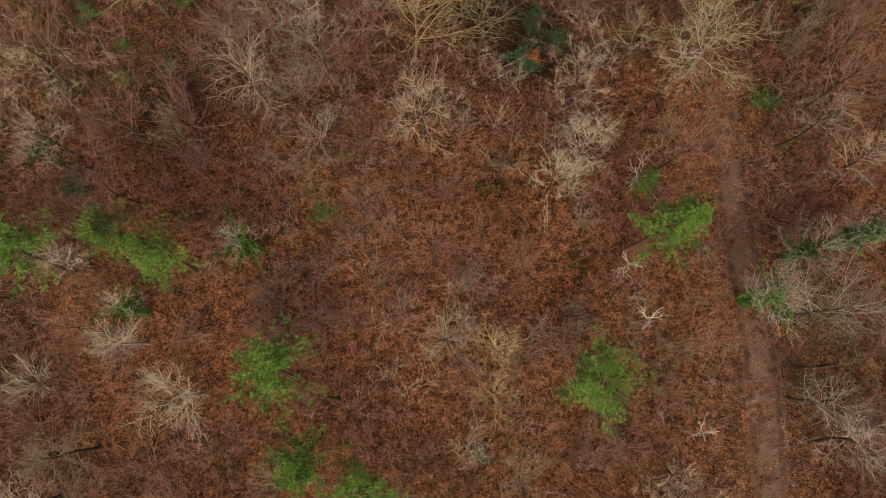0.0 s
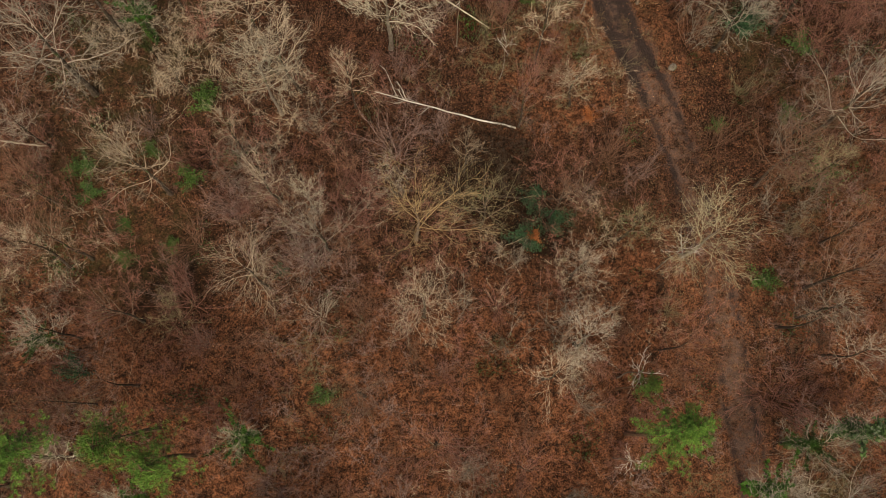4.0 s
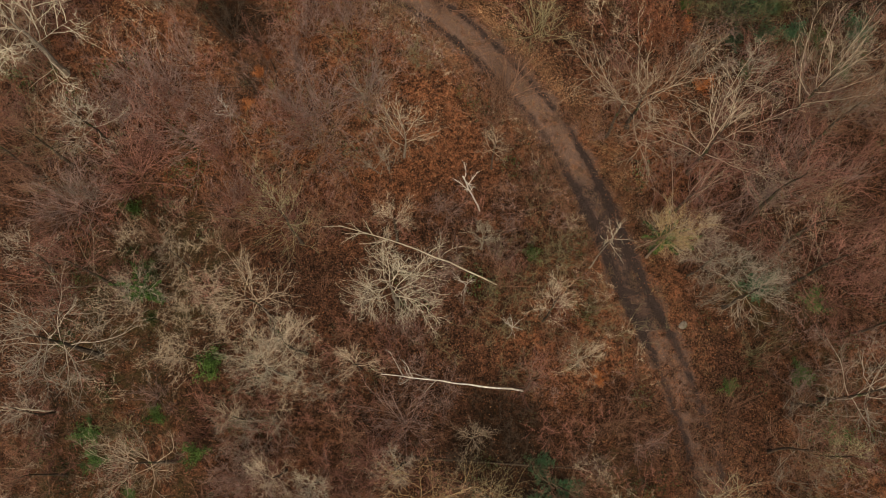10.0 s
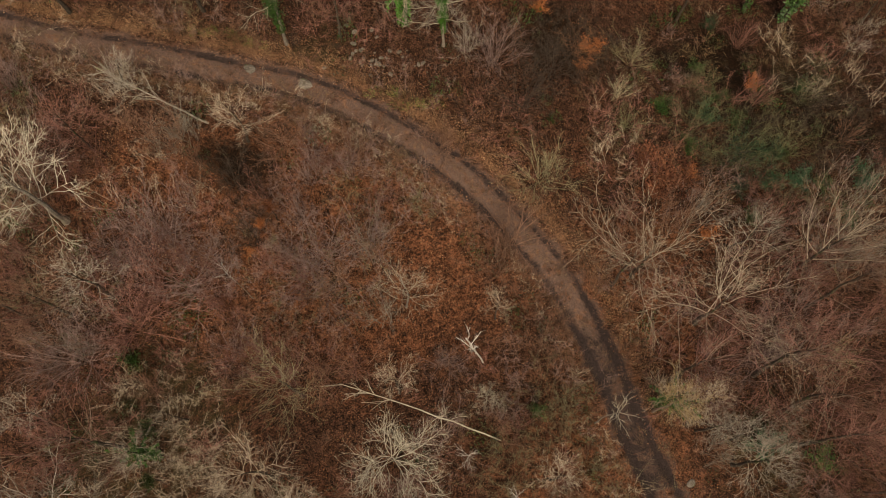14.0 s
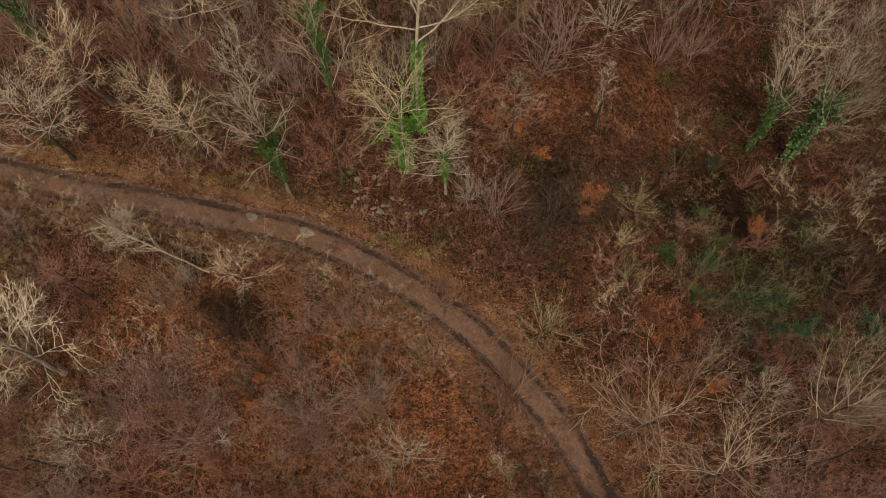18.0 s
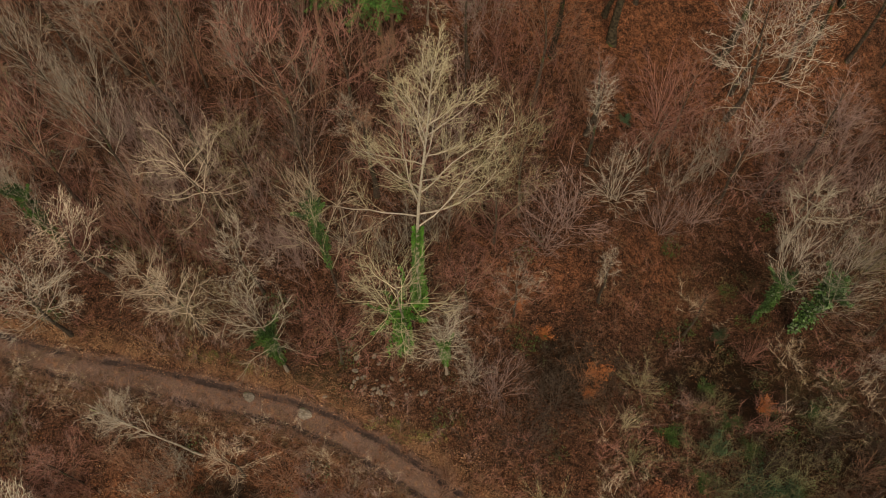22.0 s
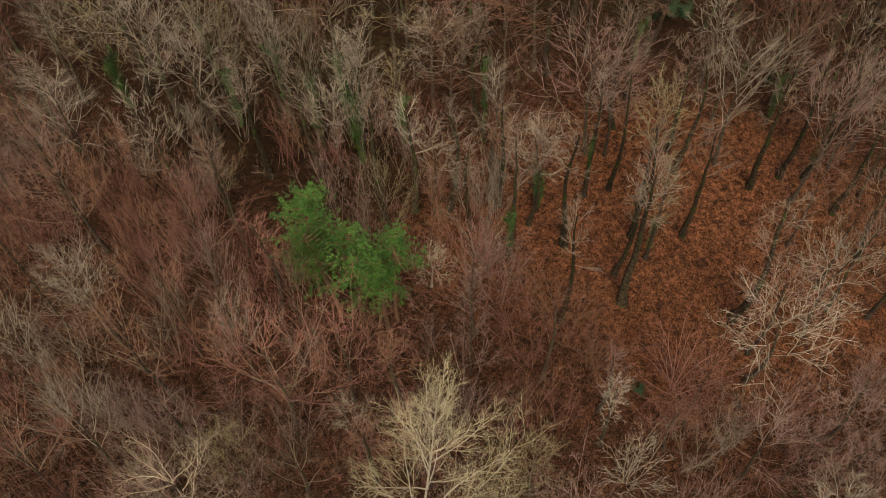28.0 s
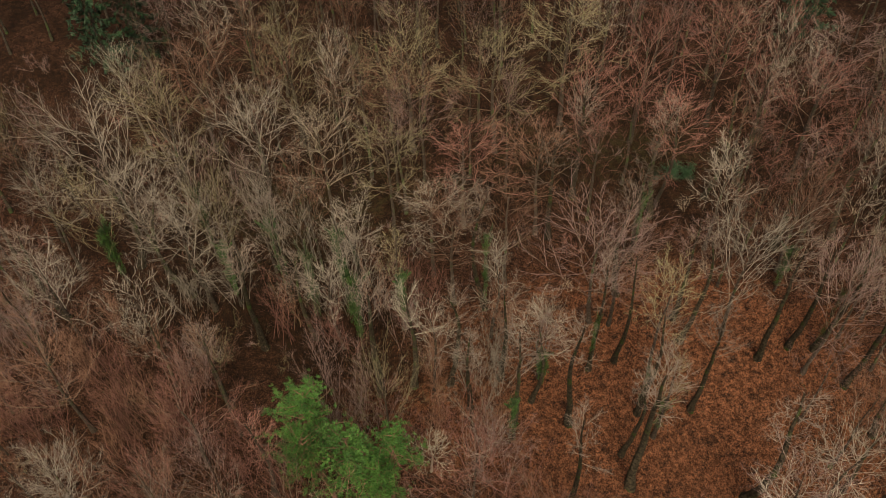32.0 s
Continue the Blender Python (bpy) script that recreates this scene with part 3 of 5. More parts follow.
    plant("spread", "olive", 10.6, 24.3, 9.0, 2.0)
    plant("wide", "ochre", 11.9, 41.0, 11.0, 2.6)
    plant("birch", "pale", 8.0, 40.1, 13.2, 1.6)
    plant("spread", "grey", 17.0, 37.7, 11.0, 3.2)
    plant("vase", "brown", 20.3, 41.2, 13.0, 3.7)
    plant("wide", "brown", 19.7, 28.3, 10.0, 3.5)
    plant("wide", "grey", 23.3, 31.8, 13.0, 4.7)
    plant("spread", "olive", 22.3, 28.1, 10.0, 2.2)
    plant("vase", "red", -23.2, 37.4, 13.0, 4.0)
    plant("bush", "purple", -9.1, 21.8, 4.0, 1.9)
    plant("spread", "grey", 22.1, 19.6, 10.0, 2.5)
    plant("spread", "tan", -7.1, 32.8, 10.0, 1.8)
    plant("bush", "brown", -16.9, 23.0, 4.0, 2.3)
    plant("spread", "brown", -23.6, 21.8, 10.0, 2.8)
    plant("bush", "red", -16.8, 19.1, 5.0, 2.3)
    plant("bush", "brown", -6.1, 18.8, 4.0, 2.3)
    plant("spread", "grey", 14.7, 39.8, 11.0, 2.2)
    plant("bush", "brown", 9.9, 30.0, 5.0, 2.0)
    plant("bush", "brown", 17.0, 31.1, 4.0, 2.4)
    plant("spread", "grey", -23.9, 16.7, 10.0, 2.1)
    plant("vase", "pale", -4.9, 47.6, 9.2, 2.1)
    plant("vase", "brown", 9.2, 49.5, 10.0, 2.9)
    plant("vase", "tan", 14.9, 47.1, 12.0, 3.6)
    plant("vase", "red", 18.7, 43.7, 13.0, 4.2)
    plant("spread", "tan", 14.0, 41.3, 9.0, 2.3)
    plant("spread", "tan", 1.2, 46.9, 8.0, 1.6)
    plant("bush", "purple", -19.4, 48.4, 5.0, 3.8)
    plant("bush", "red", -23.4, 45.5, 5.0, 3.3)
    plant("bush", "brown", 2.1, 52.1, 5.0, 3.4)
    plant("vase", "brown", -27.9, 46.2, 9.0, 3.5)
    plant("vase", "brown", 22.4, 48.4, 12.0, 3.4)
    plant("spread", "brown", 21.4, 31.4, 10.0, 3.1)
    plant("bush", "purple", -10.8, 50.6, 5.0, 3.4)
    plant("bush", "dark", -15.8, 52.0, 5.0, 2.5)
    plant("dome", "pale", -29.0, 52.8, 12.5, 5.6)
    plant("birch", "white", -15.5, 47.8, 11.0, 0.9)
    plant("vase", "tan", 10.6, 50.3, 9.0, 4.1)
    plant("bush", "orange", 13.0, 57.9, 2.8, 2.8)
    plant("spread", "grey", 17.4, 52.5, 10.0, 2.3)
    plant("vase", "red", 13.4, 43.2, 12.0, 3.8)
    plant("bush", "bright", 9.8, 63.8, 3.0, 1.1)
    plant("bush", "green", 15.2, 61.5, 5.0, 2.4)
    plant("bush", "olive", 4.2, 56.8, 4.0, 3.0)
    plant("spread", "grey", -24.3, 61.9, 7.0, 2.5)
    plant("bush", "purple", -21.6, 52.2, 5.0, 2.9)
    plant("bush", "dark", -17.3, 55.8, 5.0, 2.5)
    plant("bush", "purple", -10.8, 48.3, 5.0, 3.3)
    plant("bush", "red", -22.5, 48.0, 5.0, 3.7)
    plant("bush", "purple", -26.6, 43.2, 6.0, 3.6)
    plant("bush", "dark", 2.9, 62.0, 5.0, 3.4)
    plant("vase", "tan", 21.4, 50.7, 12.0, 3.4)
    plant("vase", "red", 21.1, 39.1, 13.0, 3.9)
    plant("spread", "grey", 16.3, 39.1, 10.0, 2.6)
    plant("bush", "brown", -2.8, 58.4, 4.0, 2.3)
    plant("bush", "purple", -7.5, 51.9, 5.0, 3.3)
    plant("bush", "brown", 1.2, 50.2, 5.0, 2.5)
    plant("bush", "brown", -13.7, 58.5, 4.0, 3.0)
    plant("spread", "tan", -20.7, 68.9, 13.0, 3.4)
    plant("wide", "grey", -30.5, 68.5, 12.0, 4.7)
    plant("spread", "grey", -2.9, 67.8, 9.0, 2.9)
    plant("bush", "grey", -1.3, 66.2, 4.0, 1.7)
    plant("bush", "olive", 11.0, 66.8, 3.2, 2.0)
    plant("bush", "orange", 6.7, 66.6, 2.5, 1.9)
    plant("bush", "dark", 4.5, 64.6, 5.0, 3.0)
    plant("bush", "orange", -14.7, 53.7, 2.0, 1.2)
    plant("bush", "purple", 0.6, 65.2, 5.0, 2.6)
    plant("bush", "green", 18.2, 59.5, 4.0, 3.0)
    plant("bush", "green", 10.2, 61.2, 2.6, 1.8)
    plant("bush", "brown", -9.1, 57.5, 4.0, 2.5)
    plant("bush", "purple", -22.8, 51.7, 5.0, 3.7)
    plant("spread", "grey", -25.3, 47.5, 10.0, 3.4)
    plant("bush", "purple", 3.6, 76.7, 7.0, 3.6)
    plant("vase", "red", -15.9, 85.4, 15.0, 5.2)
    plant("vase", "red", -11.5, 87.6, 14.0, 4.4)
    plant("vase", "brown", -25.5, 87.2, 15.0, 5.1)
    plant("vase", "grey", -28.3, 81.1, 14.0, 3.6)
    plant("vase", "red", -31.8, 79.1, 14.0, 3.8)
    plant("wide", "tan", -21.0, 77.1, 13.0, 5.1)
    plant("spread", "tan", -28.3, 73.1, 13.0, 4.1)
    plant("spread", "tan", -23.2, 70.4, 12.0, 3.4)
    plant("vase", "brown", 3.1, 90.2, 14.0, 4.3)
    plant("vase", "olive", 0.1, 77.0, 12.0, 2.9)
    plant("bush", "purple", 5.5, 78.8, 8.0, 3.6)
    plant("bush", "grey", 9.5, 82.6, 8.0, 3.3)
    plant("bush", "red", 14.2, 91.6, 8.0, 4.5)
    plant("wide", "grey", 20.6, 93.4, 15.0, 7.8)
    plant("spread", "pale", 23.9, 80.6, 13.0, 4.1)
    plant("spread", "purple", 26.1, 88.4, 15.0, 5.1)
    plant("vase", "red", -2.4, 94.0, 14.0, 4.2)
    plant("bush", "red", -6.8, 84.1, 6.0, 3.8)
    plant("vase", "dark", -13.3, 78.7, 13.0, 3.8)
    plant("spread", "grey", -16.8, 72.3, 12.0, 3.2)
    plant("vase", "purple", 19.1, 84.7, 12.0, 4.2)
    plant("bush", "purple", 13.6, 81.0, 7.0, 2.9)
    plant("bush", "grey", -1.6, 100.4, 6.0, 2.5)
    plant("spread", "pale", -6.1, 98.7, 7.0, 3.0)
    plant("vase", "purple", 7.3, 113.8, 16.0, 5.6)
    plant("spread", "grey", 2.7, 107.7, 13.0, 4.3)
    plant("spread", "olive", 12.5, 109.2, 17.0, 4.4)
    plant("wide", "purple", 21.2, 96.1, 16.0, 6.1)
    plant("wide", "grey", 26.2, 97.9, 16.0, 5.7)
    plant("spread", "grey", -1.5, 111.7, 15.0, 4.1)
    plant("vase", "grey", 19.4, 113.7, 16.0, 5.1)
    plant("vase", "purple", 26.4, 110.4, 16.0, 5.0)
    plant("dome", "grey", -31.3, 92.5, 15.0, 4.9)
    plant("dome", "red", -24.4, 98.5, 13.0, 4.7)
    plant("dome", "brown", -34.8, 101.5, 15.0, 5.3)
    plant("dome", "grey", -26.8, 114.0, 16.0, 5.7)
    plant("spread", "grey", -6.3, 106.3, 14.0, 3.5)
    plant("spread", "grey", -14.5, 110.2, 14.0, 3.6)
    plant("dome", "brown", -4.8, 115.2, 15.0, 4.7)
    plant("bole", "grey", -3.1, 104.5, 15.0, 2.7)
    plant("bole", "grey", -4.9, 106.8, 17.0, 2.7)
    plant("bole", "brown", -0.6, 107.5, 17.0, 2.8)
    plant("bole", "purple", 2.0, 105.4, 15.0, 2.4)
    plant("bole", "grey", 5.1, 103.5, 19.0, 3.2)
    plant("bole", "grey", 9.5, 101.4, 15.0, 2.6)
    plant("bole", "olive", 10.1, 98.7, 23.0, 4.0)
    plant("bole", "grey", 16.1, 106.6, 18.0, 2.8)
    plant("bole", "grey", 22.5, 111.6, 20.0, 3.2)
    plant("bole", "purple", 25.3, 112.7, 18.0, 3.1)
    plant("bole", "grey", 20.2, 99.5, 23.0, 4.4)
    plant("bole", "grey", 29.9, 109.4, 20.0, 3.3)
    plant("bole", "grey", 13.8, 125.9, 18.0, 3.0)
    plant("bole", "brown", 19.3, 128.5, 18.0, 3.1)
    plant("bole", "grey", 22.7, 130.6, 18.0, 3.1)
    plant("bole", "olive", 3.8, 123.1, 17.0, 3.0)
    plant("bole", "grey", 6.4, 128.2, 17.0, 3.1)
    plant("bole", "purple", 25.2, 122.4, 18.0, 3.2)
    plant("bole", "grey", 30.8, 123.8, 18.0, 3.3)
    plant("bole", "grey", 32.7, 120.1, 18.0, 3.2)
    plant("bole", "grey", -23.5, 104.2, 14.0, 2.9)
    plant("bole", "grey", -19.7, 115.4, 18.0, 3.5)
    plant("bole", "grey", -10.7, 105.7, 19.0, 3.5)
    plant("bole", "grey", -21.5, 110.0, 18.0, 3.3)
    plant("bole", "pale", -8.0, 106.6, 17.0, 3.0)
    plant("bole", "olive", -13.2, 112.4, 17.0, 3.1)
    plant("bole", "grey", -29.3, 115.6, 17.0, 3.5)
    plant("bole", "grey", -17.1, 111.1, 16.0, 2.8)
    plant("bole", "grey", -34.9, 118.7, 17.0, 3.6)
    plant("bole", "brown", -40.5, 108.0, 14.0, 2.8)
    plant("bole", "grey", -40.3, 112.8, 15.0, 3.1)
    plant("bole", "purple", 15.0, 114.9, 18.0, 2.8)
    plant("bole", "grey", 10.0, 116.9, 18.0, 2.9)
    plant("bole", "grey", 31.8, 105.3, 19.0, 3.2)
    plant("dome", "grey", -36.2, 122.6, 18.0, 6.9)
    plant("dome", "olive", -29.9, 125.5, 18.0, 5.4)
    plant("dome", "grey", -23.2, 124.2, 18.0, 5.9)
    plant("dome", "tan", -16.7, 123.0, 18.0, 4.8)
    plant("dome", "olive", -10.9, 122.6, 17.0, 4.5)
    plant("dome", "grey", -6.9, 118.3, 15.0, 4.7)
    plant("dome", "brown", -0.3, 117.2, 16.0, 4.6)
    plant("dome", "red", 6.7, 130.6, 17.0, 4.4)
    plant("dome", "red", 14.3, 127.2, 17.0, 4.9)
    plant("dome", "red", 28.1, 131.0, 17.0, 5.5)
    plant("dome", "purple", 9.1, 113.6, 16.0, 4.2)
    plant("dome", "grey", -40.7, 118.2, 15.0, 4.2)
    plant("dome", "grey", -31.6, 117.0, 17.0, 5.1)
    plant("dome", "grey", -37.5, 109.4, 15.0, 5.4)
    plant("dome", "olive", -9.8, 134.1, 17.0, 6.3)
    plant("dome", "olive", -1.4, 134.2, 17.0, 6.3)
    plant("dome", "olive", -21.5, 134.7, 17.0, 6.4)
    plant("spread", "grey", 18.6, 122.3, 15.0, 4.8)
    plant("dome", "brown", 25.1, 120.0, 15.0, 4.7)
    plant("dome", "brown", -30.4, 133.7, 17.0, 5.8)
    plant("dome", "brown", 2.6, 123.6, 16.0, 4.8)
    plant("dome", "red", -4.3, 124.1, 16.0, 4.8)
    plant("spread", "grey", -12.7, 117.1, 14.0, 4.2)
    plant("dome", "pale", -37.8, 134.7, 14.0, 3.6)
    plant("dome", "olive", 5.4, 138.3, 17.0, 6.5)
    plant("dome", "red", 12.6, 136.0, 17.0, 5.8)
    plant("dome", "red", 20.7, 138.5, 17.0, 5.8)
    plant("dome", "purple", 31.0, 137.9, 17.0, 5.8)


the_trees()


def cloud(name, protos, spots, material, label, category):
    """Many small plants joined in one mesh: prototype wood turned and scaled at every spot."""
    packs = []
    for w in protos:
        v = np.array([tuple(p) for p in w.v])
        f = np.array([q for q in w.f if len(q) == 3] + [t3 for q in w.f if len(q) == 4 for t3 in ((q[0], q[1], q[2]), (q[0], q[2], q[3]))])
        packs.append((v, f))
    vs, fs, n = [], [], 0
    for x, y, z, turn, wide, high, k in spots:
        v, f = packs[k]
        c, s = math.cos(turn), math.sin(turn)
        vs.append(np.stack([(v[:, 0] * c - v[:, 1] * s) * wide + x, (v[:, 0] * s + v[:, 1] * c) * wide + y, v[:, 2] * high + z], 1))
        fs.append(f + n)
        n += len(v)
    if not vs:
        return
    v, f = np.concatenate(vs), np.concatenate(fs)
    me = bpy.data.meshes.new(name)
    me.vertices.add(len(v))
    me.vertices.foreach_set("co", v.astype(np.float32).ravel())
    me.loops.add(f.size)
    me.loops.foreach_set("vertex_index", f.astype(np.int32).ravel())
    me.polygons.add(len(f))
    me.polygons.foreach_set("loop_start", np.arange(0, f.size, 3, dtype=np.int32))
    me.update(calc_edges=True)
    tagged(made(name, me, material), label, category, kind="stuff")


def free_of(x, y):
    return all((x - a) ** 2 + (y - b) ** 2 > 2.2 ** 2 for a, b, r in PLANTED)


def reach_at(y):
    """Half the width of the stretch of wood that is built in full."""
    return 30 + 0.26 * max(0.0, y - 40)


# -- evergreens ------------------------------------------------------------


def tuft(w, rng, p, d, n, size, width, spread):
    for _ in range(n):
        w.leaf(p, side_way(rng, d, spread), size * rng.uniform(0.6, 1.1), width)


def pine_meshes(seed, clumps):
    """A Scots pine 13 m high: bare lower trunk, needle pads on the upper limbs."""
    rng = random.Random(seed)
    trunk, needles = Wood(), Wood()
    pts, rad = grow(rng, Vector((0, 0, -0.3)), Vector((0, 0, 1)), 12.6, 0.17, 0.04, 9, 0.06, 0.05)
    trunk.limb(pts, rad, 7)
    for k in range(clumps):
        u = 0.58 + 0.42 * (k + rng.random()) / clumps
        p, _ = along(pts, min(u, 0.99))
        turn = k * 2.4 + rng.uniform(-0.6, 0.6)
        length = 2.3 * (1.15 - 0.75 * (u - 0.62) / 0.38) * rng.uniform(0.55, 1.15)
        lp, lr = grow(rng, p, Vector((math.cos(turn), math.sin(turn), rng.uniform(0.05, 0.5))), length, 0.04, 0.012, 4, 0.15, 0.06)
        trunk.limb(lp, lr, 4)
        for _ in range(20):
            q, e = along(lp, rng.uniform(0.2, 1.0))
            q = q + any_way(rng) * rng.uniform(0.05, 0.5)
            tuft(needles, rng, q, (e * 0.5 + Vector((0, 0, 1)) + 0.5 * any_way(rng)).normalized(), 22, 0.21, 0.10, 1.0)
    return trunk.mesh("pine_trunk"), needles.mesh("pine_needles")


PINES = [pine_meshes(31, 40), pine_meshes(32, 44), pine_meshes(33, 38)]


def pine(x, y, height, radius, which, turn=0.0):
    root = new("pine_tree")
    trunk, needles = PINES[which]
    made("trunk", trunk, TRUNK["pine"], root)
    made("crown", needles, NEEDLES if y < 60 else NEEDLES_DEEP, root, "bright green pine needles in clumps")
    root.matrix_basis = Matrix.LocRotScale((x, y, floor_at(x, y)), Euler((0, 0, turn)), (radius / 1.9, radius / 1.9, height / 13))
    PLANTED.append((x, y, radius))
    tagged(root, "green Scots pine with an open clumpy crown among bare trees", "pine tree", "pines")


for row in ((-23.6, 9.2, 12, 1.9, 0), (-18.4, 11.2, 14, 1.7, 1), (-16.0, 9.6, 13, 1.8, 2), (-9.2, 3.2, 13, 2.2, 0), (-7.7, -0.5, 12, 1.9, 1), (8.3, 3.9, 11, 2.3, 2),
            (11.0, 11.8, 14, 1.9, 1), (10.4, 14.6, 12.0, 0.7, 0), (-4.2, -3.0, 10, 2.0, 2), (-15.3, 97.3, 15.6, 2.5, 0), (-13.4, 95.6, 15.2, 2.7, 1), (-10.9, 93.4, 15.2, 2.7, 2), (-9.4, 94.2, 13.6, 2.4, 1), (-8.7, 95.2, 13.0, 2.1, 0)):
    pine(*row, turn=pick.uniform(0, 6.28))


def spruce_meshes(seed):
    rng = random.Random(seed)
    trunk, needles = Wood(), Wood()
    pts, rad = grow(rng, Vector((0, 0, -0.3)), Vector((0, 0, 1)), 15.0, 0.18, 0.02, 8, 0.02, 0.05)
    trunk.limb(pts, rad, 6)
    for k in range(95):
        u = 0.15 + 0.85 * k / 95
        p, _ = along(pts, u * 0.99)
        turn = k * 2.4
        lp, lr = grow(rng, p, Vector((math.cos(turn), math.sin(turn), 0.1)), 3.0 * (1.06 - u) * rng.uniform(0.8, 1.1), 0.02, 0.008, 3, 0.08, -0.08)
        trunk.limb(lp, lr, 3)
        for _ in range(8):
            q, e = along(lp, rng.uniform(0.15, 1.0))
            tuft(needles, rng, q, (e + Vector((0, 0, -0.2))).normalized(), 7, 0.5, 0.25, 0.8)
    return trunk.mesh("spruce_trunk"), needles.mesh("spruce_needles")


SPRUCES = spruce_meshes(9)
for x, y, h in ((-44.6, 145.7, 20), (-40.2, 146.3, 18), (32.6, 151.8, 19)):
    root = new("spruce_tree")
    made("trunk", SPRUCES[0], TRUNK["dark"], root)
    made("crown", SPRUCES[1], SPRUCE, root, "dark green spruce boughs")
    root.matrix_basis = Matrix.LocRotScale((x, y, floor_at(x, y)), Euler((0, 0, x)), (h / 15,) * 3)
    PLANTED.append((x, y, 2.5))
    tagged(root, "dark green conical spruce standing among bare trees", "spruce tree", "spruces")


def leafy_ball(seed, leaves, size):
    """Leaves on a low dome of stems, one metre in radius and in height."""
    rng = random.Random(seed)
    stems, crown = Wood(), Wood()
    for k in range(9):
        turn, tilt = k * 2.4, rng.uniform(0.1, 1.1)
        pts, rad = grow(rng, Vector((0, 0, -0.1)), Vector((math.cos(turn) * math.sin(tilt), math.sin(turn) * math.sin(tilt), math.cos(tilt))), 1.0, 0.02, 0.008, 4, 0.15, 0.0)
        stems.limb(pts, rad, 3)
        for _ in range(leaves // 9):
            p, e = along(pts, rng.uniform(0.15, 1.0))
            crown.leaf(p + any_way(rng) * rng.uniform(0.02, 0.30), (any_way(rng) + Vector((0, 0, 0.6))).normalized(), size * rng.uniform(0.6, 1.2))
    return stems.mesh("shrub_stems"), crown.mesh("shrub_leaves")


BALLS = [leafy_ball(41 + i, 1150, 0.105) for i in range(4)]


def stem_mesh():
    w = Wood()
    w.limb([Vector((0.03 * math.sin(2.0 * k), 0.03 * math.cos(3.0 * k), -0.05 + 0.21 * k)) for k in range(6)], [0.05 - 0.006 * k for k in range(6)], 5)
    return w.mesh("sapling_stem")


STEM = stem_mesh()


def leafy_shrub(x, y, radius, height, material, label, name="evergreen_shrub", group="evergreen shrubs"):
    """A shrub from the ground up; one over two metres carries its leaves on a bare stem."""
    root = new(name)
    stems, crown = pick.choice(BALLS)
    parts = [tagged(made("stem", stems, TRUNK["dark"], root), kind="stuff"), made("foliage", crown, material, root)]
    tall = max(0.0, height - 1.7)
    if tall > 0.4:
        made("trunk", STEM, TRUNK["dark"], root).scale = (1.0, 1.0, tall + 0.3)
    for ob in parts:
        ob.matrix_basis = Matrix.LocRotScale((0, 0, tall), None, (radius, radius, min(height, 1.7)))
    root.matrix_basis = Matrix.LocRotScale((x, y, floor_at(x, y)), Euler((0, 0, pick.uniform(0, 6.28))), None)
    tagged(root, label, "shrub", group)


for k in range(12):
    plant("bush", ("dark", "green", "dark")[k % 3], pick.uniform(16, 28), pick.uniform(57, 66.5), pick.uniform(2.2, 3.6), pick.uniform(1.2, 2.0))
PLANTED += [(16.2, 130.3, 6.0), (15.5, 126.0, 5.0), (31.6, 146.8, 5.0), (-45.9, 140.7, 6.0), (-41.8, 141.3, 6.0)]
for x, y, r, h in ((4.4, 24.4, 1.9, 0.9), (6.4, 25.6, 1.6, 0.7), (4.9, 27.0, 1.4, 0.6), (17.9, 72.2, 0.9, 1.6), (18.7, 39.0, 1.7, 3.0), (18.9, 59.6, 2.1, 1.8), (16.2, 62.4, 1.5, 1.9), (18.2, 72.6, 1.0, 1.4), (20.4, 57.6, 1.4, 1.3), (26.9, 57.7, 1.6, 1.8), (16.2, 130.3, 1.6, 2.6), (17.8, 130.9, 1.4, 2.0), (14.8, 130.8, 1.3, 1.8), (20.7, 59.5, 1.6, 1.4), (22.4, 57.6, 1.5, 1.2),
                   (18.3, 57.0, 1.3, 1.2), (-11.4, 21.5, 0.8, 0.8), (2.2, -1.2, 1.0, 1.0), (-24.0, 14.6, 1.6, 1.6), (11.0, 90.5, 0.9, 0.8)):
    leafy_shrub(x, y, r, h, HOLLY, "dense dark evergreen shrub on the forest floor")
for x, y, r, h in ((16.3, 67.4, 1, 0.7), (17.6, 64.6, 1.15, 0.95), (18.6, 62.4, 1.3, 1.2), (15.1, 60.1, 1.45, 0.7), (21.4, 59.5, 1, 0.95), (24.2, 57.3, 1.15, 1.2), (25.8, 55.0, 1.3, 0.7), (13.0, 63.4, 1.45, 0.95), (19.0, 54.8, 1, 1.2), (24.1, 65.9, 1.15, 0.7)):
    leafy_shrub(x, y, r, h, IVY, "dark green ivy and bramble thicket in the hollow", "thicket", "thickets")
for x, y, r, h in ((-17.1, 26.9, 1.3, 3.4), (-21.2, 38.6, 1.1, 3.6), (-23.4, 43.3, 1.2, 1.6), (-17.0, 32.6, 1.5, 2.4), (-24.8, 28.0, 1.5, 0.7), (-20.6, 29.4, 1.0, 0.5),
                   (-24.2, 26.2, 1.3, 0.5), (-21.6, 22.0, 1.2, 0.4), (-18.6, 23.0, 0.9, 0.3), (20.0, 22.0, 1.4, 0.9), (10.5, 0.3, 0.7, 0.3), (4.1, 40.7, 0.9, 2.2),
                   (24.0, 29.5, 1.6, 0.5), (22.0, 33.5, 1.3, 0.4), (23.0, 38.2, 1.6, 0.8), (-20.4, 35.4, 0.8, 4.6), (-8.2, 13.5, 1.2, 0.7), (-21.8, 24.2, 1.1, 0.4), (17.2, 32.4, 0.9, 0.4)):
    leafy_shrub(x, y, r, h, BRAMBLE, "straggling green bramble and ivy over leaf litter", "bramble", "brambles")
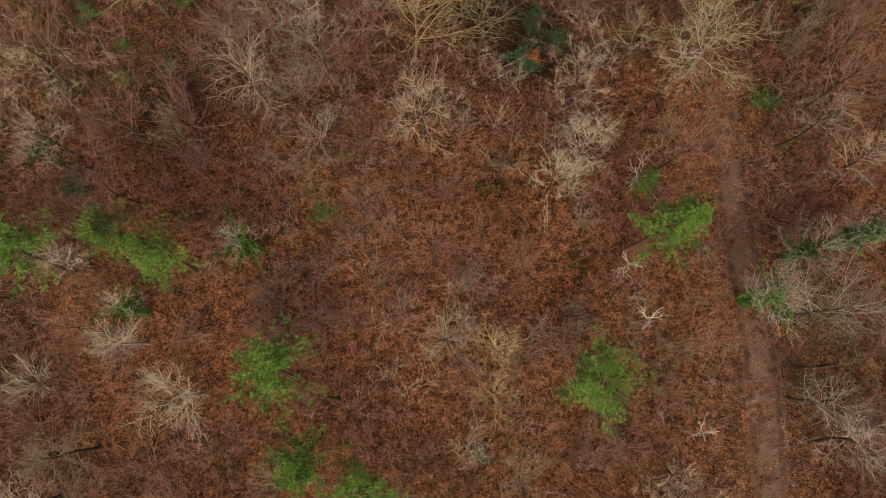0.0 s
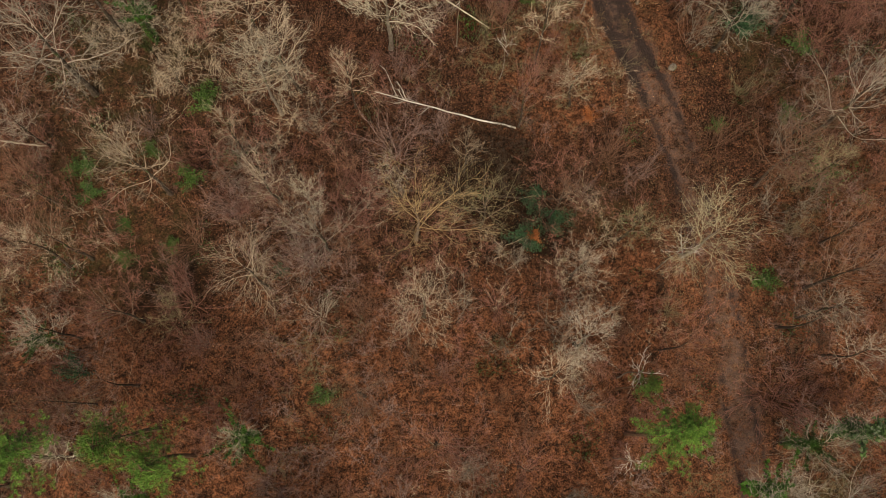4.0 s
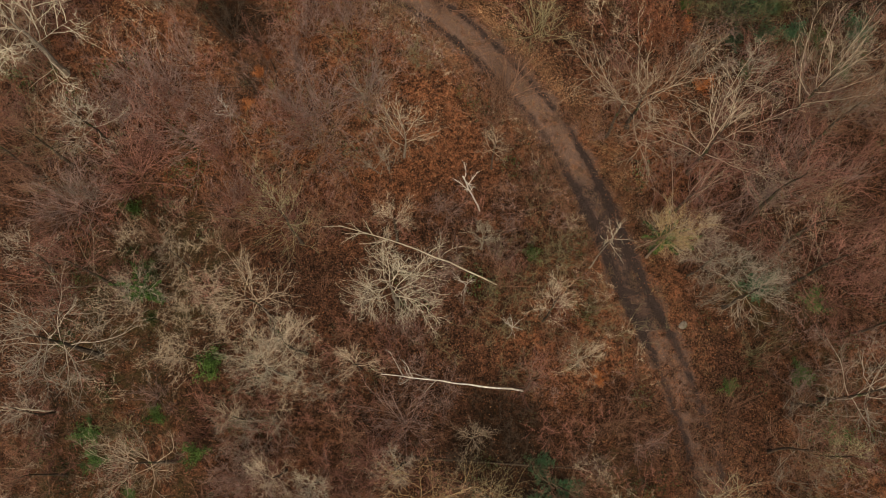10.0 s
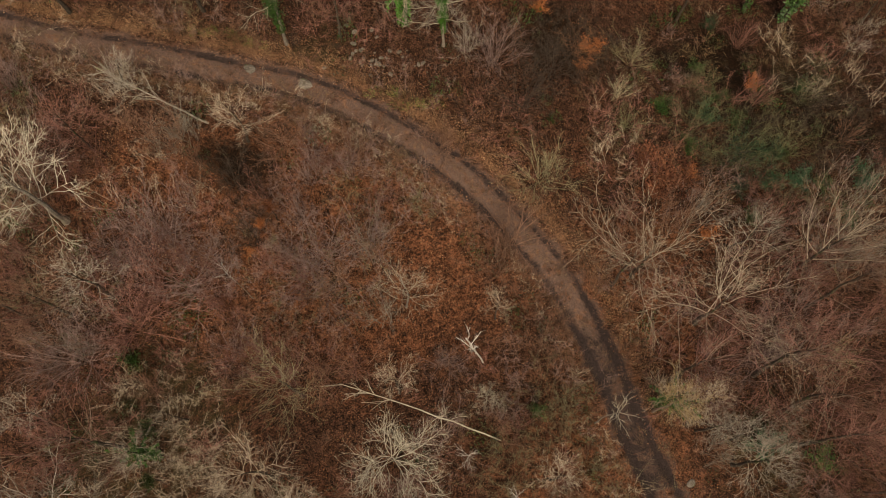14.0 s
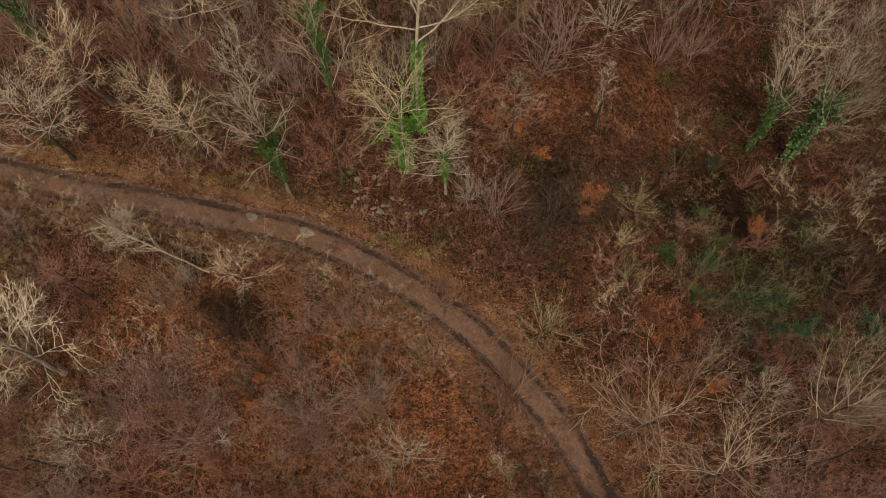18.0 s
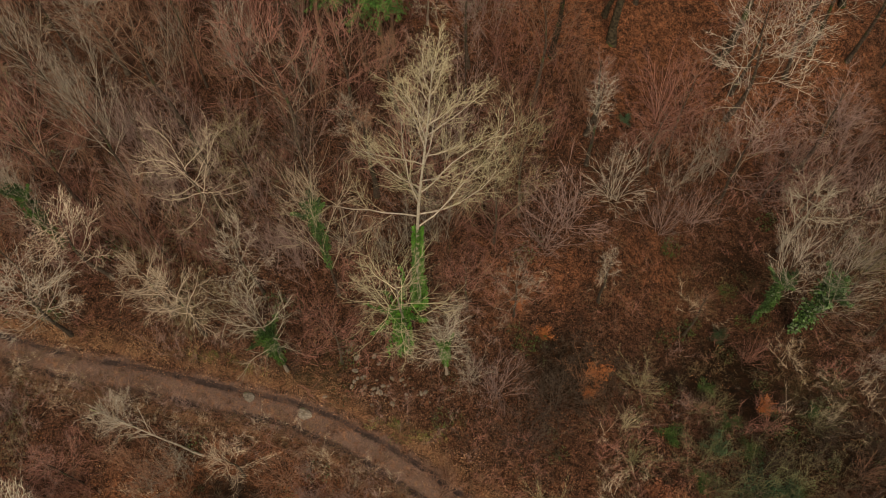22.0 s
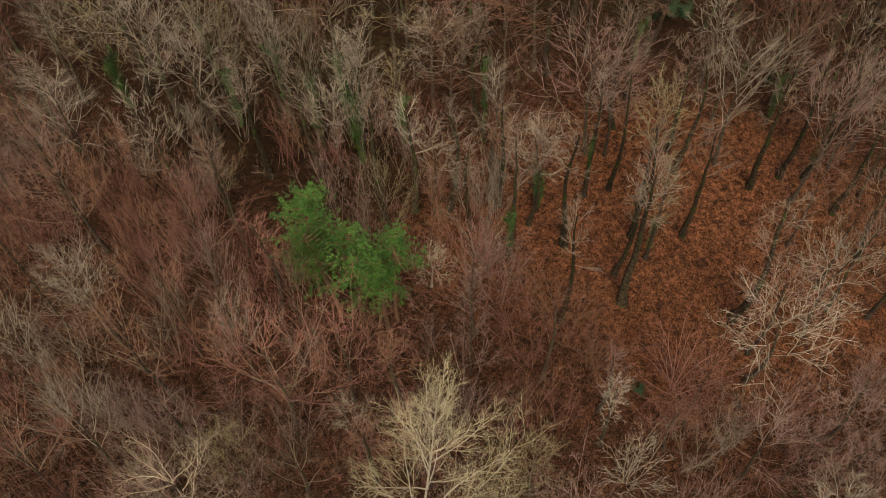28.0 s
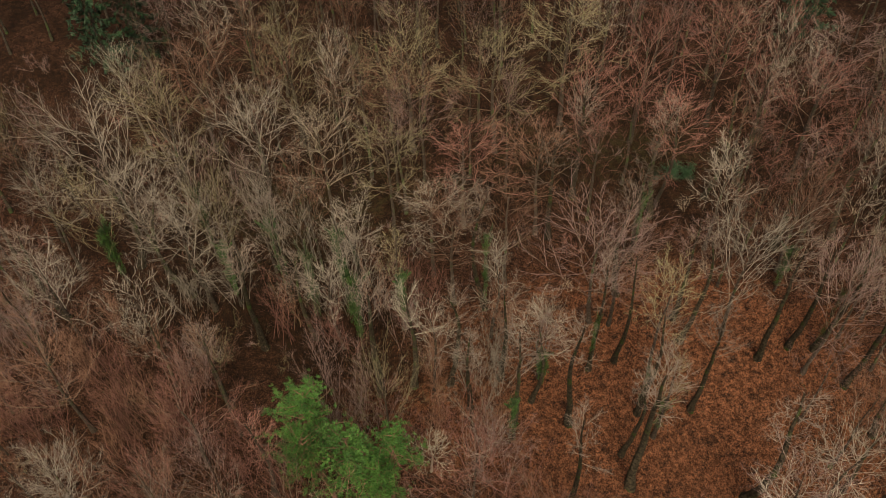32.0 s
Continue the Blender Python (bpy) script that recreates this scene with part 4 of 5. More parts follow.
for x, y, r, h in ((5.0, 24.2, 0.7, 1.2), (-14.1, 53.3, 0.75, 4.6), (-14.9, 52.4, 0.5, 3.4), (15.8, 53.3, 1.1, 1.6), (7.7, 67.3, 1.4, 1.4), (3.9, 69.8, 0.9, 1.1), (7.0, 65.8, 0.7, 0.9), (8.6, 32.6, 0.8, 0.8),
                   (14.8, 57.8, 0.9, 1.0), (-15.9, 51.0, 0.7, 0.6), (20.5, 66.0, 1.1, 0.9), (2.0, 72.0, 0.8, 0.6)):
    leafy_shrub(x, y, r, h, COPPER, "young oak holding withered copper-orange leaves", "oak_sapling", "oak saplings")

for x, y, r, h in ((12.8, 57.8, 2.5, 2.0), (11.5, 58.7, 1.9, 2.0), (14.2, 57.0, 1.8, 2.0), (12.2, 56.4, 1.6, 1.9)):
    leafy_shrub(x, y, r, h, RUST, "dense shrub holding dull rust-red withered leaves", "hornbeam_shrub", "rusty shrubs")


def ivy_sleeve(seed, leaves):
    """Ivy round a trunk: ten metres high, thin at the foot, in ragged tufts above, two arms on the limbs at its top."""
    rng = random.Random(seed)
    w = Wood()
    tufts = [(rng.uniform(0, 6.28), rng.uniform(0.25, 0.95), rng.uniform(0.12, 0.34)) for _ in range(26)]
    arms = [(rng.uniform(0, 6.28), rng.uniform(0.66, 0.8), rng.uniform(0.7, 1.3)) for _ in range(3)]
    for k in range(leaves):
        out = any_way(rng)
        out.z = 0.5 * out.z + 0.3
        if k % 3 == 0:
            z, a = rng.random(), rng.uniform(0, 6.28)
            r = 0.13 + 0.10 * rng.random()
            p = Vector((math.cos(a) * r, math.sin(a) * r, z * 9))
        elif k % 3 == 1 or k % 2:
            a, z, r = rng.choice(tufts)
            p = Vector((math.cos(a) * r, math.sin(a) * r, z * 10)) + any_way(rng) * rng.uniform(0.05, 0.38)
        else:
            a, z, r = rng.choice(arms)
            u = rng.random()
            p = Vector((math.cos(a) * r * u, math.sin(a) * r * u, z * 10 + 2.4 * u)) + any_way(rng) * rng.uniform(0.02, 0.28) * (1.2 - u)
        w.leaf(p, (out + 0.4 * any_way(rng)).normalized(), rng.uniform(0.08, 0.16), 0.8)
    return w.mesh("ivy_sleeve")


SLEEVES = [ivy_sleeve(51 + i, 2600) for i in range(4)]


def ivied(kind, colour, x, y, height, radius, ivy_from, ivy_to, ivy_wide, lean=(0.0, 0.0), bright=False):
    root = plant(kind, colour, x, y, height, radius, lean)
    sx, _, sz = root.scale
    ivy = made("ivy", pick.choice(SLEEVES), IVY_BRIGHT if bright else IVY, root, "green ivy wrapped round the trunk")
    ivy.matrix_basis = Matrix.LocRotScale((0, 0, ivy_from / sz), None, (ivy_wide / sx, ivy_wide / sx, (ivy_to - ivy_from) / 10 / sz))
    tagged(root, f"bare tree with {WORDS[colour]} twigs and ivied trunk", "tree", "forest trees")


for row in (("spread", "grey", 23.6, 12.4, 9, 2.0, 1, 8, 1.5),
            ("vase", "grey", 21.2, 74.2, 14, 2.8, 0.2, 10.5, 1.25), ("vase", "grey", 24.2, 73.4, 15, 3.0, 0.2, 11.5, 1.9), ("vase", "grey", -32.0, 75.2, 13, 2.6, 1, 11, 1.3),
            ("vase", "tan", -11.2, 72.4, 18, 2.6, 5, 16, 1.1), ("wide", "pale", -14.4, 66.4, 16.5, 3.8, 2, 9, 1.3), ("vase", "grey", -19.9, 115.0, 17, 2.8, 3, 13, 1.0),
            ("vase", "grey", -12.8, 110.2, 16, 2.6, 2, 12, 1.3), ("vase", "brown", 24.6, 118.0, 16, 2.6, 1, 7, 1.1), ("vase", "grey", 2.8, 107.0, 12, 1.8, 0.5, 6, 1.0),
            ("vase", "grey", -17.0, 113.0, 16, 2.6, 1, 11, 1.2), ("vase", "olive", -24.5, 114.5, 17, 3.0, 2, 10, 1.0), ("vase", "olive", -35.5, 116.5, 15, 2.8, 2, 9, 1.4), ("vase", "grey", -27.5, 119.5, 17, 3.0, 3, 11, 0.9),
            ("tall", "olive", -9.2, 112.5, 16, 2.4, 2, 9, 0.9), ("tall", "grey", -14.8, 115.5, 16, 2.5, 2, 11, 1.0), ("tall", "olive", 12.5, 103.6, 16, 2.6, 0.5, 7, 0.7)):
    ivied(*row)

# an ivied tree beside the track, the ivy run out along its limbs


def ivy_star(seed):
    rng = random.Random(seed)
    w = Wood()
    for k in range(11):
        turn = k * 2.4 + rng.uniform(-0.4, 0.4)
        lp, _ = grow(rng, Vector((0, 0, rng.uniform(4.5, 7.0))), Vector((math.cos(turn), math.sin(turn), rng.uniform(0.1, 0.7))), rng.uniform(1.2, 3.0), 0.03, 0.01, 5, 0.25, 0.05)
        for _ in range(150):
            v = rng.random() ** 1.3
            p, d = along(lp, v)
            w.leaf(p + any_way(rng) * rng.uniform(0.02, 0.42 * (1.1 - v)), (any_way(rng) + Vector((0, 0, 0.7))).normalized(), rng.uniform(0.10, 0.2), 0.8)
    for _ in range(700):
        a, z = rng.uniform(0, 6.28), rng.uniform(0.2, 6.5)
        out = Vector((math.cos(a), math.sin(a), 0.3))
        w.leaf(Vector((0, 0, z)) + out * rng.uniform(0.12, 0.4), out.normalized(), rng.uniform(0.10, 0.2), 0.8)
    return w.mesh("ivy_star")


def ivied_wide(x, y, seed, size, kind="wide", colour="grey", height=9.0, radius=3.3, leaves=None):
    root = plant(kind, colour, x, y, height, radius)
    ivy = made("ivy", ivy_star(seed), leaves or IVY_MID, root, "green ivy run out along the limbs")
    sx, _, sz = root.scale
    ivy.matrix_basis = Matrix.Diagonal((size / sx, size / sx, size / sz, 1.0))
    tagged(root, f"{WORDS[colour]} bare tree overgrown with green ivy", "tree", "forest trees")


ivied_wide(18.4, 8.8, 61, 1.0, leaves=IVY_BRIGHT)
ivied_wide(20.9, 11.6, 62, 0.85, height=8.0, radius=2.9)
ivied_wide(-12.2, 10.9, 64, 0.9, "spread", "pale", 10.0, 1.9)
ivied_wide(-18.9, 6.9, 65, 0.8, "spread", "pale", 8.0, 2.2, IVY_BRIGHT)
ivied_wide(-25.0, 16.2, 66, 0.7, "spread", "grey", 7.0, 2.0, IVY)
ivied_wide(-20.8, 37.0, 67, 0.75, "spread", "grey", 9.0, 2.2)
ivied_wide(12.2, 41.4, 68, 0.8, "spread", "tan", 9.0, 2.4)

# the tall pale tree above the bend, and the ivied one at its foot


def great_tree():
    rng = random.Random(4)
    trunk, limbs, twigs, ivy = Wood(), Wood(), Wood(), Wood()
    base = Vector((0, 0, -0.4))
    lean = Vector((0.03, 0.42, 1.0))
    pts, rad = grow(rng, base, lean, 20.8, 0.17, 0.022, 12, 0.035, 0.0)
    trunk.limb(pts, rad, 9)
    for k in range(22):
        w = (k + rng.random()) / 22
        u = 0.40 + 0.59 * w
        p, d = along(pts, min(u, 0.99))
        turn = k * 2.4 + rng.uniform(-0.4, 0.4)
        tilt = (1.25 - 0.62 * w) * rng.uniform(0.85, 1.1)
        side = d.orthogonal().normalized()
        side.rotate(Matrix.Rotation(turn, 3, d))
        side.y *= 0.5
        way = (d * math.cos(tilt) + side * math.sin(tilt)).normalized()
        reach = 9.6 * (1.0 - 0.82 * w ** 0.75) * rng.uniform(0.7, 1.05) + 0.7
        lp, lr = grow(rng, p, way, reach, 0.052 * (1.15 - 0.65 * w), 0.012, 7, 0.22, 0.06)
        limbs.limb(lp, lr, 5)
        across = way.cross(d).normalized()
        for j in range(9):
            v = 0.12 + 0.88 * (j + rng.random()) / 9
            q, e = along(lp, min(v, 0.999))
            a = across.copy()
            a.rotate(Matrix.Rotation(rng.uniform(-1.0, 1.0), 3, way))
            turn2 = rng.uniform(0.45, 0.85) * (1 if j % 2 else -1)
            ramify(rng, twigs, q, e * math.cos(turn2) + a * math.sin(turn2), reach * rng.uniform(0.20, 0.32) * (1.25 - 0.5 * v) + 0.3, 0.019, (4, 4, 2), 0.66, 0.07, 0.17)
    for _ in range(2600):
        u = rng.uniform(0.01, 0.40)
        p, d = along(pts, u)
        out = side_way(rng, d, 1.4)
        ivy.leaf(p + out * rng.uniform(0.15, 0.36 if u > 0.15 else 0.6), (out + 0.5 * any_way(rng)).normalized(), rng.uniform(0.10, 0.2), 0.8)
    root = new("bare_tree")
    root.location = (-5.2, 71.4, floor_at(-5.2, 71.4))
    made("trunk", trunk.mesh("great_trunk"), TRUNK["pale"], root)
    made("branchwork", limbs.mesh("great_limbs"), TWIG["grey"], root)
    made("crown", twigs.mesh("great_crown"), TWIG["bright"], root)
    made("ivy", ivy.mesh("great_ivy"), IVY_BRIGHT, root, "bright green ivy on the lower trunk")
    PLANTED.append((-5.0, 75.0, 4.0))
    tagged(root, "tall pale bare tree with a wide crown and an ivy-clad trunk", "tree", "forest trees")


great_tree()
ivied_wide(-5.9, 68.3, 63, 1.15, "wide", "bright", 15.5, 5.0, IVY_BRIGHT)
ivied("spread", "pale", -3.0, 66.6, 10, 2.8, 2, 7, 0.8, bright=True)

# long boles on the slope across the hollow
for k in range(18):
    x, y = pick.uniform(-3, 31), pick.uniform(94, 121)
    if free_of(x, y):
        if k % 2:
            ivied("bole", "grey", x, y, pick.uniform(17, 21), pick.uniform(2.0, 3.0), 0.3, pick.uniform(7, 12), pick.uniform(0.5, 0.85))
        else:
            plant("bole", ("grey", "purple", "brown")[k % 3], x, y, pick.uniform(17, 21), pick.uniform(2.0, 3.0))

# fallen and leaning trunks


def fallen(a, b, r0, r1, material, label, branches, seed, sag=0.25):
    rng = random.Random(seed)
    a, b = Vector(a), Vector(b)
    log, twigs = Wood(), Wood()
    pts = [a.lerp(b, k / 10) + Vector((0, 0, -sag * math.sin(math.pi * k / 10))) + any_way(rng) * 0.05 for k in range(11)]
    log.limb([p - a for p in pts], [r0 + (r1 - r0) * k / 10 for k in range(11)], 7)
    for _ in range(branches):
        p, d = along(pts, rng.uniform(0.55, 1.0))
        lp, lr = grow(rng, p - a, side_way(rng, d, 0.7), rng.uniform(0.8, 2.2), 0.03, 0.012, 4, 0.2, 0.0)
        twigs.limb(lp, lr, 3)
        for _ in range(5):
            q, e = along(lp, rng.uniform(0.2, 1.0))
            twigs.twig(q, q + side_way(rng, e, 0.6) * rng.uniform(0.3, 0.8), 0.012)
    root = new("fallen_trunk")
    root.location = a
    made("log", log.mesh("log"), material, root)
    made("branch", twigs.mesh("log_branches"), material, root)
    tagged(root, label, "fallen tree", "fallen trunks")


fallen((3.7, 31.7, 0.15), (-5.4, 32.1, 5.0), 0.062, 0.024, TWIG["white"], "fallen white birch trunk leaning across the undergrowth", 7, 1)
fallen((1.7, 38.8, 0.1), (-8.8, 41.8, 3.2), 0.05, 0.022, TWIG["pale"], "thin pale fallen trunk hung up in the scrub", 8, 2, -1.7)
fallen((0.5, 43.9, 0.1), (-0.8, 44.6, 6.0), 0.06, 0.045, TWIG["white"], "broken leaning birch with a splintered white top", 7, 3)
fallen((-4.0, 27.2, 0.1), (7.0, 26.8, 0.5), 0.10, 0.05, TWIG["dark"], "dark fallen trunk half hidden in the undergrowth", 5, 4)
fallen((-17.6, 59.6, 0.1), (-26.0, 61.9, 6.6), 0.09, 0.03, TWIG["grey"], "grey tree bowed low over the edge of the track", 26, 5)
fallen((-20.5, 100.5, -0.9), (-17.6, 100.9, -0.2), 0.12, 0.06, TWIG["dark"], "dark dead trunk lying on the leaf litter", 3, 6)
fallen((24.5, 5.0, 0.1), (21.4, 4.6, 0.5), 0.09, 0.05, TWIG["dark"], "dark fallen trunk beside the track", 6, 7)
fallen((-26.9, 29.3, 0.1), (-30.4, 29.5, 0.6), 0.07, 0.04, TWIG["pale"], "pale trunk fallen through the bushes", 4, 8)

# stones


def stone_mesh(seed):
    rng = random.Random(seed)
    bm = bmesh.new()
    bmesh.ops.create_icosphere(bm, subdivisions=2, radius=0.5)
    for v in bm.verts:
        v.co *= 1 + 0.38 * noise.noise(v.co * 1.7 + Vector((seed * 3.1, 0, 0)))
        v.co.z *= 0.55
    me = bpy.data.meshes.new("stone")
    bm.to_mesh(me)
    bm.free()
    return me


STONES = [stone_mesh(i) for i in range(4)]


def stone(x, y, size, label, z=0.0):
    ob = made("stone", pick.choice(STONES), STONE)
    ob.matrix_basis = Matrix.LocRotScale((x, y, floor_at(x, y) + size * 0.12 + z), Euler((0, 0, pick.uniform(0, 6.28))), (size, size * pick.uniform(0.55, 0.9), size * 0.7))
    tagged(ob, label, "stone", "field stones")


for _ in range(34):
    stone(pick.gauss(-7.6, 1.7), pick.gauss(65.0, 0.55) + 0.1, pick.uniform(0.15, 0.42), "grey field stone in a heap above the track")
for _ in range(9):
    stone(pick.gauss(-9.5, 1.6), pick.gauss(67.0, 0.9), pick.uniform(0.2, 0.5), "grey field stone half sunk in leaf litter")
stone(14.3, 36.4, 0.6, "pale stone at the edge of the track")
stone(-12.9, 63.35, 1.4, "flat stone slab in the muddy rut of the track", -0.30)
stone(-17.0, 64.4, 1.0, "flat stone slab in the muddy rut of the track", -0.22)

# -- the wood that fills in between ---------------------------------------
fill = random.Random(12)
far_wood = {}


def free(x, y, gap):
    return all((x - a) ** 2 + (y - b) ** 2 > (gap + 0.45 * r) ** 2 for a, b, r in PLANTED)


for _ in range(6000):
    y = fill.uniform(-14, 158)
    x = fill.uniform(-1, 1) * reach_at(y)
    if off_track(x, y) < 3.4 or len(PLANTED) > 680:
        continue
    if (x < -37 and 127 < y < 147) or (27 < x < 37 and 136 < y < 153):
        continue
    open_hollow = 3 < x < 24 and 62 < y < 82
    if -12 < x < 7 and 43 < y < 56 and fill.random() < 0.7:
        continue
    if 5 < x < 27 and 57 < y < 72 and fill.random() < 0.8:
        continue
    if y < 72:
        if not free(x, y, 1.7) or fill.random() < 0.35:
            continue
        kind, c = fill.choice((("bush", "brown"), ("bush", "red"), ("bush", "purple"), ("vase", "brown"), ("spread", "grey"), ("bush", "olive"), ("spread", "tan"), ("vase", "red")))
        h = fill.uniform(3, 5.5) if kind == "bush" else fill.uniform(7, 11)
        plant(kind, c, x, y, h, fill.uniform(1.2, 1.9) if kind == "bush" else fill.uniform(1.6, 2.6), light=True)
    elif open_hollow:
        if free(x, y, 3.4) and fill.random() < 0.2:
            plant("tall", fill.choice(("grey", "brown")), x, y, fill.uniform(9, 13), 1.5)
    elif free(x, y, 1.3 if y > 100 else 1.7) and not (0 < x < 30 and 90 < y < 118 and fill.random() < 0.78):
        c = fill.choice(("red", "red", "brown", "brown", "purple", "grey", "grey", "purple", "olive")) if y < 118 else fill.choice(("olive", "olive", "brown", "grey", "grey", "purple", "brown") if x < 4 else ("olive", "brown", "red", "red", "grey", "purple"))
        if fill.random() < 0.25 and y < 115:
            plant("bush", c, x, y, fill.uniform(4, 7), fill.uniform(1.6, 2.4))
            continue
        h, r = fill.uniform(11, 15) if y < 90 else fill.uniform(14, 18), fill.uniform(2.0, 3.2)
        if y < 100:
            plant(fill.choice(("vase", "dome", "tall", "spread")), c, x, y, h, r)
        else:
            far_wood.setdefault(c, []).append((x, y, floor_at(x, y), fill.uniform(0, 6.28), r / 3.4, h / 15.5, fill.randrange(4)))
            PLANTED.append((x, y, r))
# the woods beyond, too many to count
WOODS = [tree_meshes(k, s, False, True) for k, s in (("dome", 204), ("dome", 214), ("vase", 224), ("dome", 234))]
for c, spots in far_wood.items():
    cloud("far_woods", [w[1] for w in WOODS], spots, TWIG[c], f"fine {WORDS[c]} crowns of the bare woods beyond", "woodland")
cloud("far_trunks", [w[0] for w in WOODS], [s for spots in far_wood.values() for s in spots], TRUNK["dark"], "dark trunks and limbs of the bare woods beyond", "woodland")

# thickets of fine saplings that blur into one another


def thicket(seed):
    """A knot of upright saplings four metres high, all fine shoots."""
    rng = random.Random(seed)
    w = Wood()
    for k in range(9):
        turn, tilt = k * 2.4, rng.uniform(0.1, 0.6)
        p = Vector((rng.uniform(-0.6, 0.6), rng.uniform(-0.6, 0.6), -0.1))
        pts, rad = grow(rng, p, Vector((math.cos(turn) * math.sin(tilt), math.sin(turn) * math.sin(tilt), math.cos(tilt))), rng.uniform(2.8, 4.2), 0.018, 0.008, 4, 0.1, 0.03)
        w.limb(pts, rad, 3)
        for _ in range(15):
            s, g = along(pts, rng.uniform(0.25, 1.0))
            way = side_way(rng, g, 0.6)
            tip = s + way * rng.uniform(0.5, 1.0)
            w.whip(s, tip, 0.0065)
            for _ in range(4):
                o = s.lerp(tip, rng.uniform(0.1, 1.0))
                w.whip(o, o + side_way(rng, way, 0.55) * rng.uniform(0.25, 0.55), 0.005)
    return w


THICKETS = [thicket(140 + i) for i in range(4)]
mist = {"red": [], "purple": [], "brown": [], "grey": []}
for lo, hi, near, far_y, n, high in ((-42, 2, 73, 102, 100, 1.9), (2, 36, 84, 94, 26, 1.7), (-32, -6, 42, 60, 80, 1.15), (12, 30, 38, 56, 50, 1.3), (-30, 12, 0, 30, 70, 1.0), (-44, 0, 100, 116, 62, 2.0), (-10, 8, 24, 44, 26, 1.0), (19, 32, 0, 36, 45, 1.0)):
    for _ in range(n):
        x, y = fill.uniform(lo, hi), fill.uniform(near, far_y)
        if off_track(x, y) < 3.5 or spell(SHADE_PITS, x, y) > 0.4:
            continue
        size = high * fill.uniform(0.75, 1.2)
        tint = noise.noise((x * 0.08, y * 0.08, 90.0)) + fill.uniform(-0.15, 0.15)
        mist["purple" if tint < -0.12 else "red" if tint < 0.12 else "brown" if tint < 0.26 else "grey"].append((x, y, floor_at(x, y), fill.uniform(0, 6.28), 0.75 + 0.3 * size, size, fill.randrange(4)))
for c, spots in mist.items():
    cloud("saplings", THICKETS, spots, TWIG[c], f"dense thicket of thin {WORDS[c]} saplings", "thicket")

# undergrowth that nobody could count


def sprig(seed, n, high):
    """A knot of brush: whips with side twigs, about a metre across."""
    rng = random.Random(seed)
    w = Wood()
    for _ in range(n):
        a, r = rng.uniform(0, 6.28), rng.uniform(0, 0.75)
        p = Vector((math.cos(a) * r, math.sin(a) * r, -0.05))
        d = Vector((rng.uniform(-0.7, 0.7), rng.uniform(-0.7, 0.7), 1.0)).normalized()
        q = p + d * high * rng.uniform(0.5, 1.1)
        w.twig(p, q, 0.011)
        for _ in range(14):
            s = p.lerp(q, rng.uniform(0.2, 0.97))
            w.whip(s, s + side_way(rng, d, 0.8) * rng.uniform(0.25, 0.65), 0.006)
    return w


def grass_tuft(seed, n, high):
    """Dead grass: narrow blades that lean all ways."""
    rng = random.Random(seed)
    w = Wood()
    for _ in range(n):
        a, r = rng.uniform(0, 6.28), 0.5 * math.sqrt(rng.random())
        w.leaf(Vector((math.cos(a) * r, math.sin(a) * r, 0.0)), Vector((rng.uniform(-0.9, 0.9), rng.uniform(-0.9, 0.9), 0.8)).normalized(), high * rng.uniform(0.5, 1.1), 0.055)
    return w


TUFTS = [grass_tuft(150 + i, 34, 0.55) for i in range(3)]
grass = []
for _ in range(520):
    x, y = fill.uniform(7, 29), fill.uniform(57, 79)
    if off_track(x, y) > 3.0 and noise.noise((x * 0.25, y * 0.25, 12.0)) > -0.12:
        grass.append((x, y, floor_at(x, y), fill.uniform(0, 6.28), fill.uniform(0.7, 1.5), fill.uniform(0.7, 1.4), fill.randrange(3)))
for k in range(len(WAY)):
    p = WAY[k]
    if not (-6 < p.y < 70 and p.x > -36):
        continue
    d = (WAY[min(k + 1, len(WAY) - 1)] - WAY[max(k - 1, 0)]).normalized()
    n_in = 3 if p.y > 56 and p.x < -4 else 1
    for o in [fill.gauss(0, 0.28)] * (fill.random() < 0.55) + [fill.uniform(0.9, 2.8) for _ in range(n_in)] + [-fill.uniform(1.5, 3.0)]:
        x, y = p.x - d.y * o, p.y + d.x * o
        grass.append((x, y, floor_at(x, y), fill.uniform(0, 6.28), fill.uniform(0.5, 0.9), fill.uniform(0.4, 0.9), fill.randrange(3)))
cloud("dead_grass", TUFTS, grass, DRYGRASS, "straw-brown dead grass in thin tufts", "grass")

SPRIGS = [sprig(80 + i, 7, 1.7) for i in range(5)]
brush = {"dark": [], "red": [], "brown": [], "purple": [], "olive": [], "tan": []}
for _ in range(7400):
    y = fill.uniform(-14, 150)
    x = fill.uniform(-1, 1) * reach_at(y)
    if off_track(x, y) < (0.2 if 16 < y < 60 and fill.random() < 0.22 else 1.5 if fill.random() < 0.3 else 2.3) or (y > 86 and fill.random() < 0.85):
        continue
    dense = noise.noise((x * 0.09, y * 0.09, 21.0)) - (0.25 if -12 < x < 7 and 43 < y < 56 else 0.0)
    if dense < -0.30 or (4 < x < 26 and 66 < y < 88 and fill.random() < 0.75) or (-2 < x < 28 and 92 < y < 118 and fill.random() < 0.8):
        continue
    tint = noise.noise((x * 0.07, y * 0.07, 40.0)) + fill.uniform(-0.18, 0.18)
    # brush in the pits turns near-black: shade put into its twig colour
    c = "dark" if spell(SHADE_PITS, x, y) > 0.5 or fill.random() < 0.08 else "olive" if tint < -0.30 else "purple" if tint < -0.10 else "brown" if tint < 0.10 else "red" if tint < 0.32 else "tan"
    size = fill.uniform(0.7, 1.5)
    brush[c].append((x, y, floor_at(x, y), fill.uniform(0, 6.28), size, size * fill.uniform(0.6, 1.3), fill.randrange(5)))
